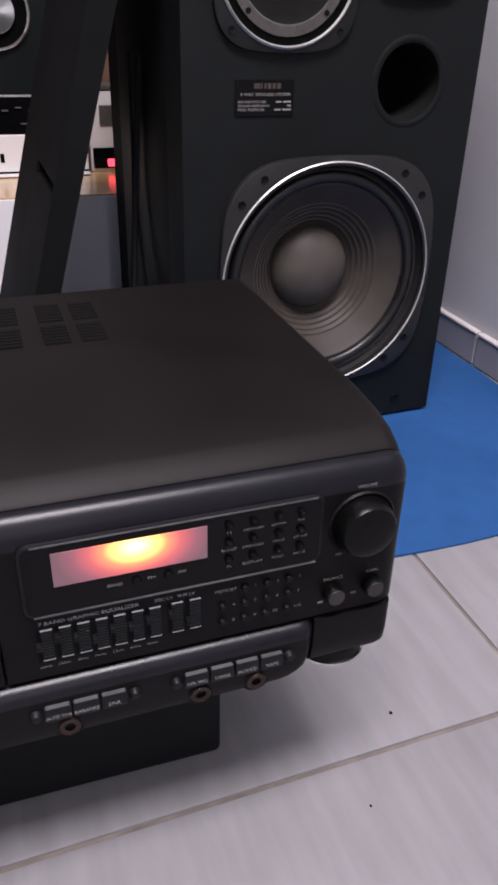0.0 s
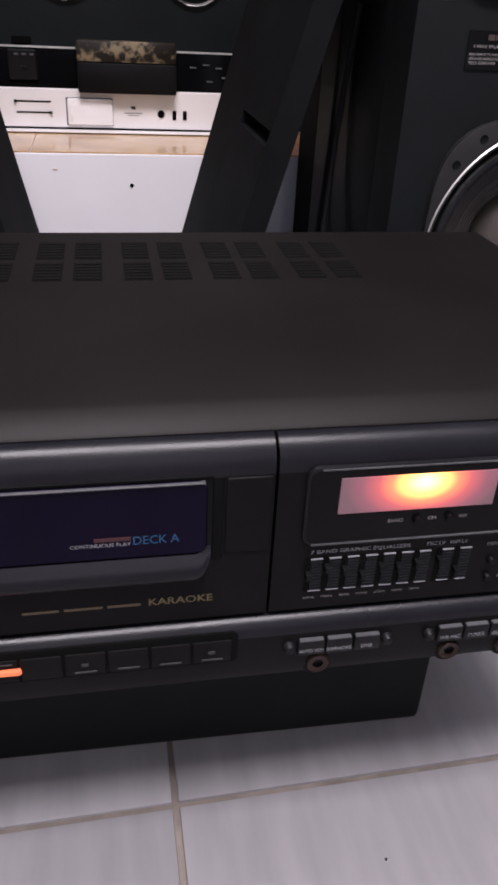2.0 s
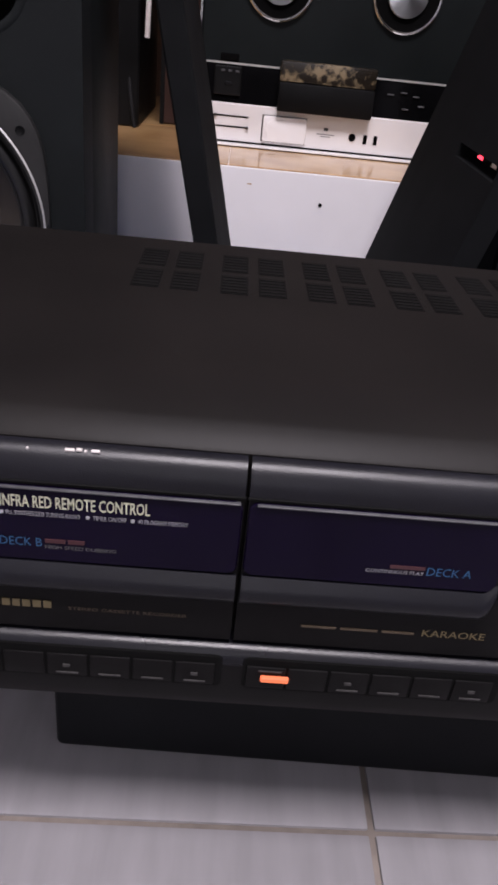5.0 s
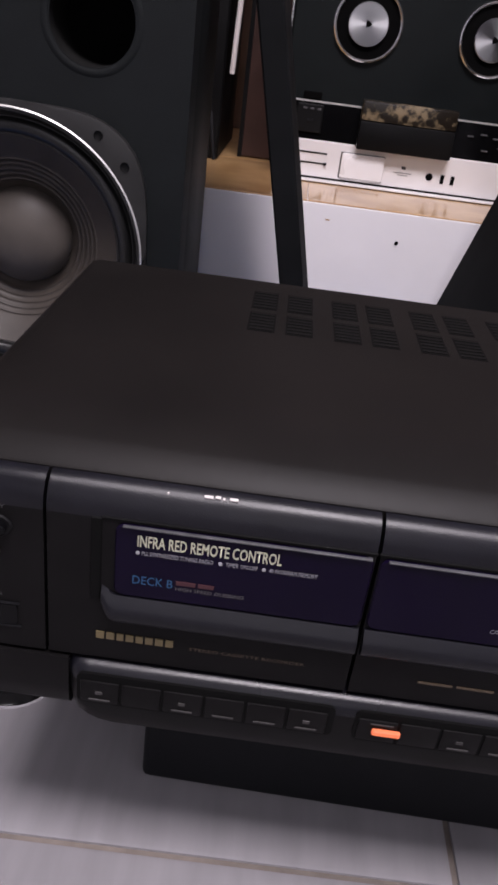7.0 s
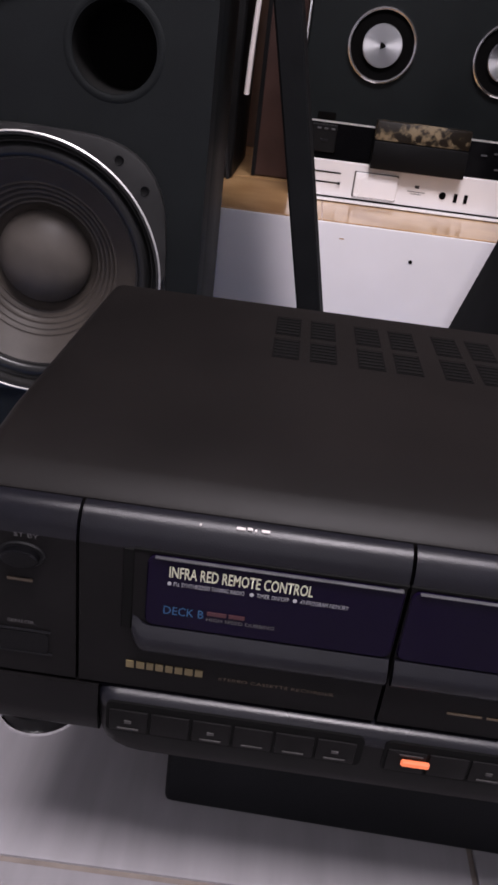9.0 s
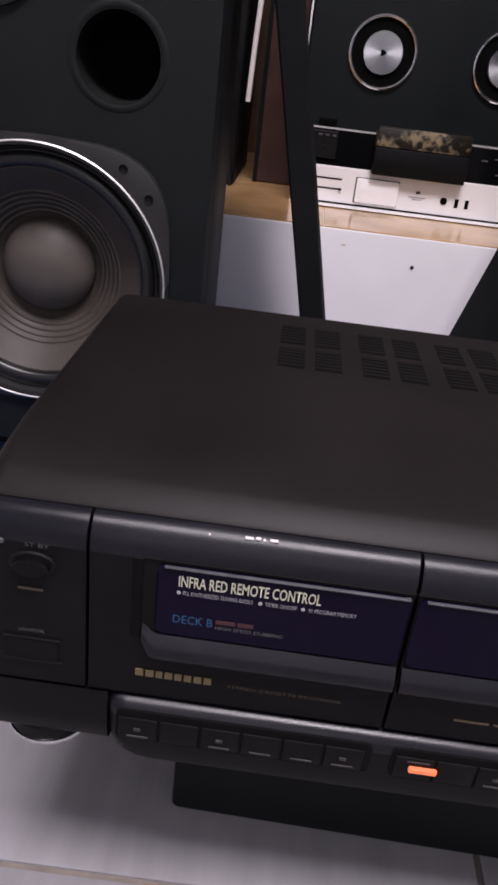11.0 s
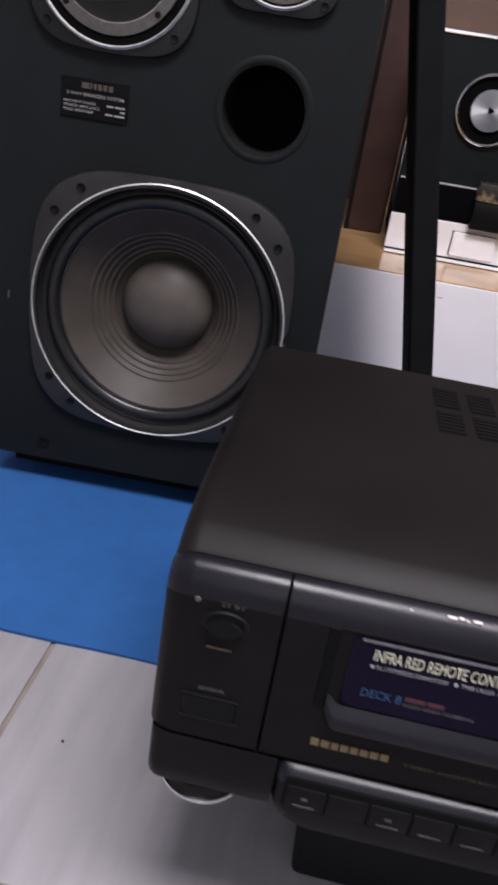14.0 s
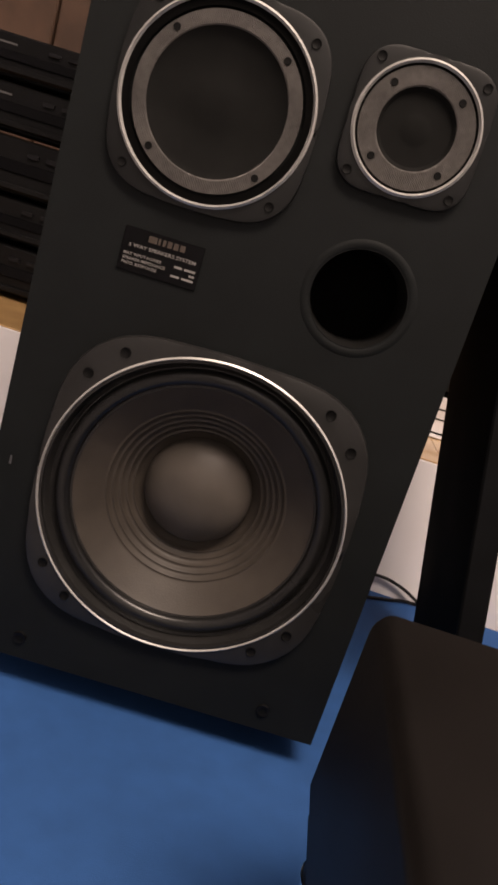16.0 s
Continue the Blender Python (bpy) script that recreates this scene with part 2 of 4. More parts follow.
def slab(outline, y0, y1, bevel=0.0, seg=2):
    """A plate from an outline in x, z, between the depths y0 (front) and y1."""
    bm = bmesh.new()
    f = bm.faces.new([bm.verts.new((x, y0, z)) for x, z in outline])
    r = bmesh.ops.extrude_face_region(bm, geom=[f])
    bmesh.ops.translate(bm, vec=(0, y1 - y0, 0), verts=[v for v in r["geom"] if isinstance(v, bmesh.types.BMVert)])
    if bevel:
        edges = [e for e in bm.edges if all(abs(v.co.y - y0) < 1e-6 for v in e.verts)]
        bmesh.ops.bevel(bm, geom=edges, offset=bevel, segments=seg, profile=0.6, affect="EDGES")
    return bm


def ringed(outline, cx, cz, hole, y0, y1, bevel=0.0):
    """A plate with a round hole; the outline runs evenly round the hole's centre."""
    bm = bmesh.new()
    n = len(outline)
    loops = []
    for y in (y0, y1):
        loops.append(([bm.verts.new((x, y, z)) for x, z in outline], [bm.verts.new((cx + hole * math.cos(2 * math.pi * i / n), y, cz + hole * math.sin(2 * math.pi * i / n))) for i in range(n)]))
    (fo, fi), (bo, bi) = loops
    for i in range(n):
        j = (i + 1) % n
        bm.faces.new((fo[i], fo[j], fi[j], fi[i]))
        bm.faces.new((bo[i], bo[j], bi[j], bi[i]))
        bm.faces.new((fo[i], fo[j], bo[j], bo[i]))
        bm.faces.new((fi[i], fi[j], bi[j], bi[i]))
    if bevel:
        edges = [e for e in bm.edges if e.verts[0] in fo and e.verts[1] in fo]
        bmesh.ops.bevel(bm, geom=edges, offset=bevel, segments=2, profile=0.6, affect="EDGES")
    return bm


def baffle(x0, x1, z0, z1, y0, y1, holes):
    """A board with round holes (x, z, radius) through it."""
    bm = bmesh.new()
    edges = []
    loops = [[(x0, z0), (x1, z0), (x1, z1), (x0, z1)]]
    for cx, cz, r in holes:
        loops.append([(cx + r * math.cos(2 * math.pi * i / 48), cz + r * math.sin(2 * math.pi * i / 48)) for i in range(48)])
    for pts in loops:
        vs = [bm.verts.new((x, y0, z)) for x, z in pts]
        edges += [bm.edges.new((vs[i], vs[(i + 1) % len(vs)])) for i in range(len(vs))]
    bmesh.ops.triangle_fill(bm, use_beauty=True, use_dissolve=False, edges=edges, normal=(0, -1, 0))
    r = bmesh.ops.extrude_face_region(bm, geom=bm.faces[:])
    bmesh.ops.translate(bm, vec=(0, y1 - y0, 0), verts=[v for v in r["geom"] if isinstance(v, bmesh.types.BMVert)])
    return bm


def run(profile, x0, x1, left=0.0, right=0.0):
    """A bar along x with a closed profile in y, z; its upright end edges are rounded by left and right."""
    bm = bmesh.new()
    f = bm.faces.new([bm.verts.new((x0, y, z)) for y, z in profile])
    r = bmesh.ops.extrude_face_region(bm, geom=[f])
    bmesh.ops.translate(bm, vec=(x1 - x0, 0, 0), verts=[v for v in r["geom"] if isinstance(v, bmesh.types.BMVert)])
    for x, rad in ((x0, left), (x1, right)):
        if rad:
            back = max(y for y, z in profile)
            edges = [e for e in bm.edges if all(abs(v.co.x - x) < 1e-6 for v in e.verts) and min(v.co.y for v in e.verts) < back - 1e-5]
            bmesh.ops.bevel(bm, geom=edges, offset=rad, segments=4, profile=0.5, affect="EDGES")
    return bm


def rounded(x0, x1, z0, z1, r, n=5):
    pts = []
    for cx, cz, a0 in ((x1 - r, z1 - r, 0), (x0 + r, z1 - r, 90), (x0 + r, z0 + r, 180), (x1 - r, z0 + r, 270)):
        for i in range(n + 1):
            a = radians(a0 + 90 * i / n)
            pts.append((cx + r * math.cos(a), cz + r * math.sin(a)))
    return pts


def lathe(profile, x, y, z, seg=48, closed=False):
    """A turned shape about an axis along y through (x, z); profile: radius, depth from y (minus: towards the viewer)."""
    bm = bmesh.new()
    rings = []
    for r, d in profile:
        if r < 1e-6:
            rings.append([bm.verts.new((x, y + d, z))])
        else:
            rings.append([bm.verts.new((x + r * math.cos(2 * math.pi * i / seg), y + d, z + r * math.sin(2 * math.pi * i / seg))) for i in range(seg)])
    pairs = list(zip(rings, rings[1:])) + ([(rings[-1], rings[0])] if closed else [])
    for a, b in pairs:
        for i in range(seg):
            j = (i + 1) % seg
            if len(a) == 1 and len(b) == 1:
                continue
            if len(a) == 1:
                bm.faces.new((a[0], b[i], b[j]))
            elif len(b) == 1:
                bm.faces.new((a[i], a[j], b[0]))
            else:
                bm.faces.new((a[i], a[j], b[j], b[i]))
    return bm


def upright(profile, x, y, z, seg=32):
    """A turned shape about an upright axis; profile: radius, height."""
    bm = lathe([(r, h) for r, h in profile], 0, 0, 0, seg)
    bmesh.ops.transform(bm, matrix=Matrix.Translation((x, y, z)) @ Matrix.Rotation(radians(90), 4, "X"), verts=bm.verts)
    return bm


def tube(points, radius, seg=8):
    bm = bmesh.new()
    rings = []
    pts = [Vector(p) for p in points]
    for i, p in enumerate(pts):
        d = (pts[min(i + 1, len(pts) - 1)] - pts[max(i - 1, 0)]).normalized()
        u = d.orthogonal().normalized() if abs(d.z) < 0.9 else d.cross(Vector((0, 1, 0))).normalized()
        w = d.cross(u)
        rings.append([bm.verts.new(p + radius * (math.cos(2 * math.pi * k / seg) * u + math.sin(2 * math.pi * k / seg) * w)) for k in range(seg)])
    for a, b in zip(rings, rings[1:]):
        for k in range(seg):
            bm.faces.new((a[k], a[(k + 1) % seg], b[(k + 1) % seg], b[k]))
    return bm


def round_end(bm, x_end, inward, r, z0, z1):
    """Rounds the end of a bar at x_end, seen from above and from the front; inward: +1 or -1 along x."""
    for d in (0.08, 0.22, 0.42, 0.68, 1.0):
        bmesh.ops.bisect_plane(bm, geom=bm.verts[:] + bm.edges[:] + bm.faces[:], plane_co=(x_end + inward * r * d, 0, 0), plane_no=(1, 0, 0))
    for v in bm.verts:
        d = (v.co.x - x_end) * inward
        if d < r:
            drop = r - math.sqrt(max(0.0, r * r - (r - d) ** 2))
            v.co.z -= 0.8 * drop * min(1.0, max(0.0, (v.co.z - z0) / (z1 - z0)))
            if v.co.y < 0.006:
                v.co.y += 0.75 * drop


def smooth_path(points, n=8):
    """A soft curve through points."""
    pts = [Vector(p) for p in points]
    out = []
    for i in range(len(pts) - 1):
        p0, p1, p2, p3 = pts[max(i - 1, 0)], pts[i], pts[i + 1], pts[min(i + 2, len(pts) - 1)]
        for k in range(n):
            t = k / n
            out.append(0.5 * (2 * p1 + (p2 - p0) * t + (2 * p0 - 5 * p1 + 4 * p2 - p3) * t * t + (3 * p1 - p0 - 3 * p2 + p3) * t ** 3))
    return out + [pts[-1]]


def lettering(text, x, y, z, height, material, parent, width=None, name="lettering", centre=False, bold=0.0):
    """Words printed on an upright face that looks towards -y; x, z: the foot of the first letter."""
    cu = bpy.data.curves.new(name, "FONT")
    cu.body, cu.size, cu.extrude, cu.resolution_u = text, 1.0, 0.0, 2
    cu.offset = bold
    tmp = bpy.data.objects.new(name, cu)
    me = bpy.data.meshes.new_from_object(tmp)
    bpy.data.objects.remove(tmp)
    co = np.zeros(len(me.vertices) * 3)
    me.vertices.foreach_get("co", co)
    co = co.reshape(-1, 3)
    sx = sz = height / 0.70
    if width:
        sx = width / max(1e-6, co[:, 0].max() - co[:, 0].min())
    x0 = co[:, 0].min()
    shift = (co[:, 0].max() - x0) * sx / 2 if centre else 0
    flat = np.stack([x - shift + (co[:, 0] - x0) * sx, np.full(len(co), y), z + co[:, 1] * sz], 1)
    me.vertices.foreach_set("co", flat.ravel())
    me.materials.clear()
    me.materials.append(material)
    ob = new(name, me)
    ob.parent = parent
    return ob


def bar(x0, x1, y, z0, z1, material, parent, name="printed_bar"):
    return part(name, box(x0, x1, y - 0.0002, y + 0.0006, z0, z1), material, parent)


# ---- room ----
FX, FY = 0.0945, 0.019          # a tile joint crossing
WALL_R, WALL_L, WALL_F, WALL_B = 0.813, -2.3, -2.45, 1.62
floor = tagged(part("floor", box(WALL_L, WALL_R, WALL_F, WALL_B, -0.06, -0.0022), GROUT), "pale grey glazed tile floor with brownish joints", "floor", kind="structure")
tagged(part("wall_east", box(WALL_R, WALL_R + 0.12, WALL_F, WALL_B, -0.06, 2.7), WALL), "pale grey-lilac painted wall", "wall", kind="structure")
# West wall and ceiling are unseen, added so that light bounces back.
tagged(part("wall_west", box(WALL_L - 0.12, WALL_L, WALL_F, WALL_B, -0.06, 2.7), WALL), "unseen pale wall, added to bounce light", "wall", kind="structure")
tagged(part("wall_north", box(WALL_L - 0.12, WALL_R + 0.12, WALL_B, WALL_B + 0.12, -0.06, 2.7), WALL), "unseen pale wall, added to bounce light behind the bench", "wall", kind="structure")
# South wall and its opening are out of view, added with the fill.
wall_s = join(box(WALL_L - 0.12, -0.47, WALL_F - 0.12, WALL_F, -0.06, 2.7), box(0.47, WALL_R + 0.12, WALL_F - 0.12, WALL_F, -0.06, 2.7), box(-0.47, 0.47, WALL_F - 0.12, WALL_F, 2.2, 2.7))
tagged(part("wall_south", wall_s, WALL), "unseen pale wall with an opening added behind the fill lamp", "wall", kind="structure")
tagged(part("ceiling", box(WALL_L - 0.12, WALL_R + 0.12, WALL_F - 0.12, WALL_B + 0.12, 2.7, 2.8), CEIL), "unseen white ceiling, added to bounce light", "ceiling", kind="structure")
base_r = thing("baseboard", "grey glazed skirting tiles along the wall", "skirting", kind="structure")
y = WALL_F + 0.01
while y < 0.87:
    y1 = min(y + 0.298, 0.868)
    part("skirting_tile", box(WALL_R - 0.009, WALL_R - 0.0005, y, y1, 0.001, 0.047, 0.0015, 1), SKIRT, base_r)
    part("skirting_cap", box(WALL_R - 0.011, WALL_R - 0.0005, y, y1, 0.0475, 0.0515, 0.001, 1), WHITE_PLASTIC, base_r, "pale joint strip")
    y += 0.302

# low white bench of masonry with a tiled top
bench = thing("bench", "low white-painted masonry bench with an orange tiled top", "bench", kind="structure")
part("bench_body", box(WALL_L, WALL_R - 0.001, 0.872, WALL_B, -0.002, 0.2040, 0.001, 1), PLINTH, bench)
x = WALL_L + 0.004 - 0.13
while x < WALL_R - 0.02:
    x1 = min(x + 0.3992, WALL_R - 0.004)
    for ya, yb in ((0.8725, 1.167), (1.170, 1.467), (1.470, 1.615)):
        part("top_tile", box(max(x, WALL_L + 0.002), x1, ya, yb, 0.2042, 0.2062, 0.0008, 1), SHELF_TOP, bench)
    x += 0.400
part("stain_spot", lathe([(0, -0.0004), (0.0028, -0.0004), (0.0028, 0.0004)], 0.110, 0.8715, 0.162, 12), HOLE, bench)
part("stain_spot", slab(rounded(0.002, 0.009, 0.1815, 0.1830, 0.0007, 2), 0.8716, 0.8722), SHELF_TOP, bench)

wood = thing("wall_panel", "dark brown wooden panelling behind the bench", "panelling", kind="structure")
x = WALL_L + 0.01
while x < WALL_R - 0.05:
    x1 = min(x + 0.262, WALL_R - 0.003)
    part("panel_board", box(x, x1, WALL_B - 0.022, WALL_B - 0.001, 0.205, 1.5, 0.003, 1), WOOD_WALL, wood)
    x += 0.268

for sx, sy, sr in ((0.383, 0.050, 0.0013), (0.335, -0.012, 0.0008), (-0.262, 0.118, 0.0009), (0.205, -0.030, 0.0007)):
    part("speck", upright([(0, 0.0006), (sr, 0.0005), (sr * 1.1, 0.0)], sx, sy, 0.0, 10), HOLE, floor)

# blue mat
ms = bmesh.new()
nx, ny = 40, 20
X0, X1, Y0, Y1 = -0.632, 0.800, 0.209, 0.868
grid = [[ms.verts.new((X0 + (X1 - X0) * i / nx + (0.0012 * math.sin(j * 1.9) if i in (0, nx) else 0), Y0 + (Y1 - Y0) * j / ny + (0.0012 * math.sin(i * 1.3) if j in (0, ny) else 0), 0.0026 + 0.0005 * math.sin(i * 0.9) * math.cos(j * 0.7))) for i in range(nx + 1)] for j in range(ny + 1)]
for j in range(ny):
    for i in range(nx):
        ms.faces.new((grid[j][i], grid[j][i + 1], grid[j + 1][i + 1], grid[j + 1][i]))
r = bmesh.ops.extrude_face_region(ms, geom=ms.faces[:])
for v in r["geom"]:
    if isinstance(v, bmesh.types.BMVert):
        v.co.z = 0.0002
blue = tagged(part("floor_mat", ms, MAT_BLUE), "thin blue foam mat lying on the tiles", "mat")
petals = bmesh.new()
for k in range(5):
    a = 2 * math.pi * k / 5 + 0.4
    bmesh.ops.create_cone(petals, cap_ends=True, segments=14, radius1=0.0085, radius2=0.008, depth=0.0012, matrix=Matrix.Translation((-0.5005 + 0.0115 * math.cos(a), 0.464 + 0.012 * math.sin(a), 0.0042)))
bmesh.ops.create_cone(petals, cap_ends=True, segments=14, radius1=0.009, radius2=0.0085, depth=0.0014, matrix=Matrix.Translation((-0.5005, 0.464, 0.0042)))
part("flower_patch", petals, GREEN, blue, "small pale green flower print")


# ---- receiver ----
RX0, RX1 = -0.182, 0.335
rec = thing("stereo_receiver", "black karaoke cassette receiver with twin decks and lit display", "receiver", at=(0, 0, 0))
BACK = 0.250
cover = run([(0.006, 0.150), (0.006, 0.2545), (0.0070, 0.2556), (0.0170, 0.2612), (0.0200, 0.2622), (0.034, 0.2652), (0.060, 0.2672), (BACK - 0.004, 0.2672), (BACK, 0.2640), (BACK, 0.150)], RX0 + 0.001, RX1 - 0.001)
edges = [e for e in cover.edges if abs(e.verts[0].co.x - e.verts[1].co.x) < 1e-6 and min(e.verts[0].co.z, e.verts[1].co.z) > 0.2]
bmesh.ops.bevel(cover, geom=edges, offset=0.0095, segments=5, profile=0.5, affect="EDGES")
part("top_cover", cover, COVER, rec, "dark brown-black painted steel cover")
part("chassis", box(RX0 + 0.006, RX1 - 0.006, 0.012, BACK - 0.002, 0.1305, 0.1515), PANEL, rec)
for k in range(6):
    for dx in (0.0, 0.0215):
        for ya, yb in ((0.152, 0.183), (0.190, 0.223)):
            xa = -0.067 + 0.049 * k + dx
            v = part("vent", box(xa, xa + 0.0155, ya, yb, 0.2668, 0.26745), VENT, rec)
            bm = bmesh.new()
            for s in range(6):
                yy = ya + 0.003 + s * (yb - ya - 0.006) / 5
                bmesh.ops.create_cube(bm, size=1.0, matrix=Matrix.Translation((xa + 0.00775, yy, 0.2676)) @ Matrix.Diagonal((0.0135, 0.0026, 0.0005, 1)))
            part("vent_slats", bm, SLAT, v)


def brow_profile(front=-0.004):
    """The rounded brow along the top of the panels."""
    pts = [(0.0095, 0.2400), (front, 0.2400)]
    for i in range(8):
        a = radians(90 * i / 7)
        pts.append((front + 0.0095 * (1 - math.cos(a)), 0.2405 + 0.0135 * math.sin(a)))
    return pts + [(0.0095, 0.2540)]


def face_profile(front=-0.004, low=0.1655):
    """The upright panel under the brow."""
    return [(0.0090, low), (front + 0.0006, low), (front, low + 0.0006), (front, 0.2400), (0.0090, 0.2400)]


def lower_profile():
    """The thicker bar under the panels."""
    return [(0.012, 0.127), (-0.002, 0.1265), (-0.0065, 0.129), (-0.0080, 0.135), (-0.0083, 0.1548), (0.012, 0.1548)]


def shoulder_profile():
    return [(0.012, 0.1550), (-0.0083, 0.1550), (-0.0082, 0.1572), (-0.0074, 0.1600), (-0.0055, 0.1623), (-0.0030, 0.1635), (0.000, 0.1640), (0.012, 0.1640)]


def bar_end(bm, xa, xb):
    """Draws the ends of the bar back and in, as the moulding runs out."""
    for x, inward in ((xa, 1), (xb, -1)):
        for d in (0.002, 0.005, 0.009, 0.014, 0.020):
            bmesh.ops.bisect_plane(bm, geom=bm.verts[:] + bm.edges[:] + bm.faces[:], plane_co=(x + inward * d, 0, 0), plane_no=(1, 0, 0))
        for v in bm.verts:
            d = (v.co.x - x) * inward
            if d < 0.020:
                k = (1 - d / 0.020) ** 2
                if v.co.z < 0.15:
                    v.co.z += 0.0115 * k
                if v.co.y < 0.006:
                    v.co.y += 0.0055 * max(0.0, 1 - d / 0.006) ** 2
    return bm


sections = {}
for nm, xa, xb, lf, rt in (("power_panel", RX0, -0.1326, 0.006, 0), ("cassette_door_b", -0.1312, -0.0008, 0, 0), ("cassette_door_a", 0.0008, 0.1332, 0, 0), ("control_panel", 0.1346, RX1, 0, 0.007)):
    piece = []
    for prof in (face_profile(), brow_profile()):
        bm = run(prof, xa, xb)
        for x, rad in ((xa, lf), (xb, rt)):
            if rad:
                round_end(bm, x, 1 if lf else -1, 0.012, 0.232, 0.254)
        piece.append(bm)
    sections[nm] = part("cassette_door" if "door" in nm else nm, piece[0], FACE, rec)
    part("brow", piece[1], PLASTIC, sections[nm], "rounded glossy upper edge")
low = part("lower_bar", bar_end(run(lower_profile(), -0.122, 0.287), -0.122, 0.287), FACE, rec)
part("bar_shoulder", bar_end(run(shoulder_profile(), -0.1222, 0.2872), -0.1222, 0.2872), PLASTIC, low, "rounded glossy shoulder of the bar")
for xa, xb, lf, rt in ((RX0 + 0.002, -0.1222, 0.006, 0), (0.2872, RX1 - 0.002, 0, 0.006)):
    prof = [(0.012, 0.131), (0.000, 0.1315), (-0.004, 0.137), (-0.0052, 0.146), (-0.0052, 0.1640), (0.012, 0.1640)]
    bm = run(prof, xa, xb)
    for x, rad in ((xa, lf), (xb, rt)):
        if rad:
            edges = [e for e in bm.edges if all(abs(v.co.x - x) < 1e-6 and v.co.y < 0.0115 for v in e.verts)]
            bmesh.ops.bevel(bm, geom=edges, offset=rad, segments=4, profile=0.5, affect="EDGES")
    part("end_block", bm, FACE, rec)
for x in (-0.156, 0.309):
    for y in (0.020, 0.215):
        foot = part("foot", upright([(0, 0), (0.018, 0), (0.0195, -0.002), (0.0198, -0.0095), (0, -0.0095)], x, y, 0.1310), PANEL, rec)
        part("foot_ring", upright([(0.0190, -0.0082), (0.0208, -0.0085), (0.0211, -0.0100), (0.0190, -0.0103)], x, y, 0.1310), CHROME, foot, "bright metal ring round the foot")

F = -0.004          # depth of the printed face

# cassette doors
for nm, xa, xb, open_right in (("b", -0.1085, -0.0012, True), ("a", 0.0012, 0.1075, False)):
    door = sections["cassette_door_" + nm]
    wa, wb = (xa + 0.0050, xb) if open_right else (xa, xb - 0.0016)
    ra = rounded(wa, wb, 0.2035, 0.2392, 0.004)
    part("door_window", slab(ra, F - 0.0012, F + 0.002, 0.0006, 1), WINDOW, door, "smoked purple-black window")
    part("window_edge", box(wa + 0.003, wb - 0.001, F - 0.0022, F + 0.001, 0.2382, 0.2390, 0.0002, 1), EDGE, door, "thin bright upper edge")
    lip = run([(F + 0.003, 0.1905), (F - 0.0034, 0.1908), (F - 0.0046, 0.1920), (F - 0.0052, 0.1942), (F - 0.0050, 0.1965), (F - 0.0040, 0.1990), (F - 0.0012, 0.2030), (F + 0.003, 0.2034)], xa, xb)
    end, inward = (xa, 1) if open_right else (xb, -1)
    for d in (0.0010, 0.0022, 0.0038, 0.0060):
        bmesh.ops.bisect_plane(lip, geom=lip.verts[:] + lip.edges[:] + lip.faces[:], plane_co=(end + inward * d, 0, 0), plane_no=(1, 0, 0))
    for v in lip.verts:
        d = (v.co.x - end) * inward
        if d < 0.006:
            v.co.z += 0.0065 * (1 - d / 0.006) ** 2
            v.co.y += 0.0030 * (1 - d / 0.006) ** 2 if v.co.y < F else 0.0
    part("window_lip", lip, PLASTIC, door)
    part("door_step", box(xa - 0.001, xb + 0.001, F - 0.0005, F + 0.001, 0.2394, 0.2412, 0.0004, 1), VENT, door)
    if not open_right:
        part("raised_corner", slab(rounded(xb + 0.0058, 0.1324, 0.2022, 0.2396, 0.001, 2), F - 0.0009, F + 0.001, 0.0005, 1), FACE, door)
    side = (xa - 0.0050, xa - 0.0004) if open_right else (xb + 0.0004, xb + 0.0050)
    part("door_cheek", box(side[0], side[1], F - 0.0006, F + 0.001, 0.199, 0.2405, 0.0005, 1), VENT, door)
W = F - 0.00135
db, da = sections["cassette_door_b"], sections["cassette_door_a"]
lettering("INFRA RED REMOTE CONTROL", -0.0945, W, 0.2297, 0.0055, CREAM_INK, db, 0.0575, bold=0.011)
lettering("PLL SYNTHESIZED TUNING RADIO", -0.0925, W, 0.2256, 0.0021, WHITE_INK, db, 0.0285)
lettering("TIMER ON/OFF", -0.0590, W, 0.2256, 0.0021, WHITE_INK, db, 0.0130)
lettering("40 PROGRAM MEMORY", -0.0415, W, 0.2256, 0.0021, WHITE_INK, db, 0.0195)
for x in (-0.0942, -0.0610, -0.0436):
    part("printed_dot", lathe([(0, -0.0002), (0.0008, -0.0002), (0.0008, 0.0004)], x, W, 0.2266, 12), WHITE_INK, db)
lettering("DECK B", -0.0958, W, 0.2108, 0.0042, BLUE_INK, db, 0.0165)
bar(-0.0780, -0.0700, W, 0.2130, 0.2148, RED_INK, db)
bar(-0.0690, -0.0625, W, 0.2130, 0.2148, RED_INK, db)
lettering("HIGH SPEED DUBBING", -0.0780, W, 0.2100, 0.0018, FAINT_INK, db, 0.0280)
lettering("DECK A", 0.0760, W, 0.2105, 0.0042, BLUE_INK, da, 0.0185)
bar(0.0605, 0.0750, W, 0.2130, 0.2146, RED_INK, da)
lettering("CONTINUOUS PLAY", 0.0510, W, 0.2103, 0.0018, WHITE_INK, da, 0.0240)
P = F - 0.0003
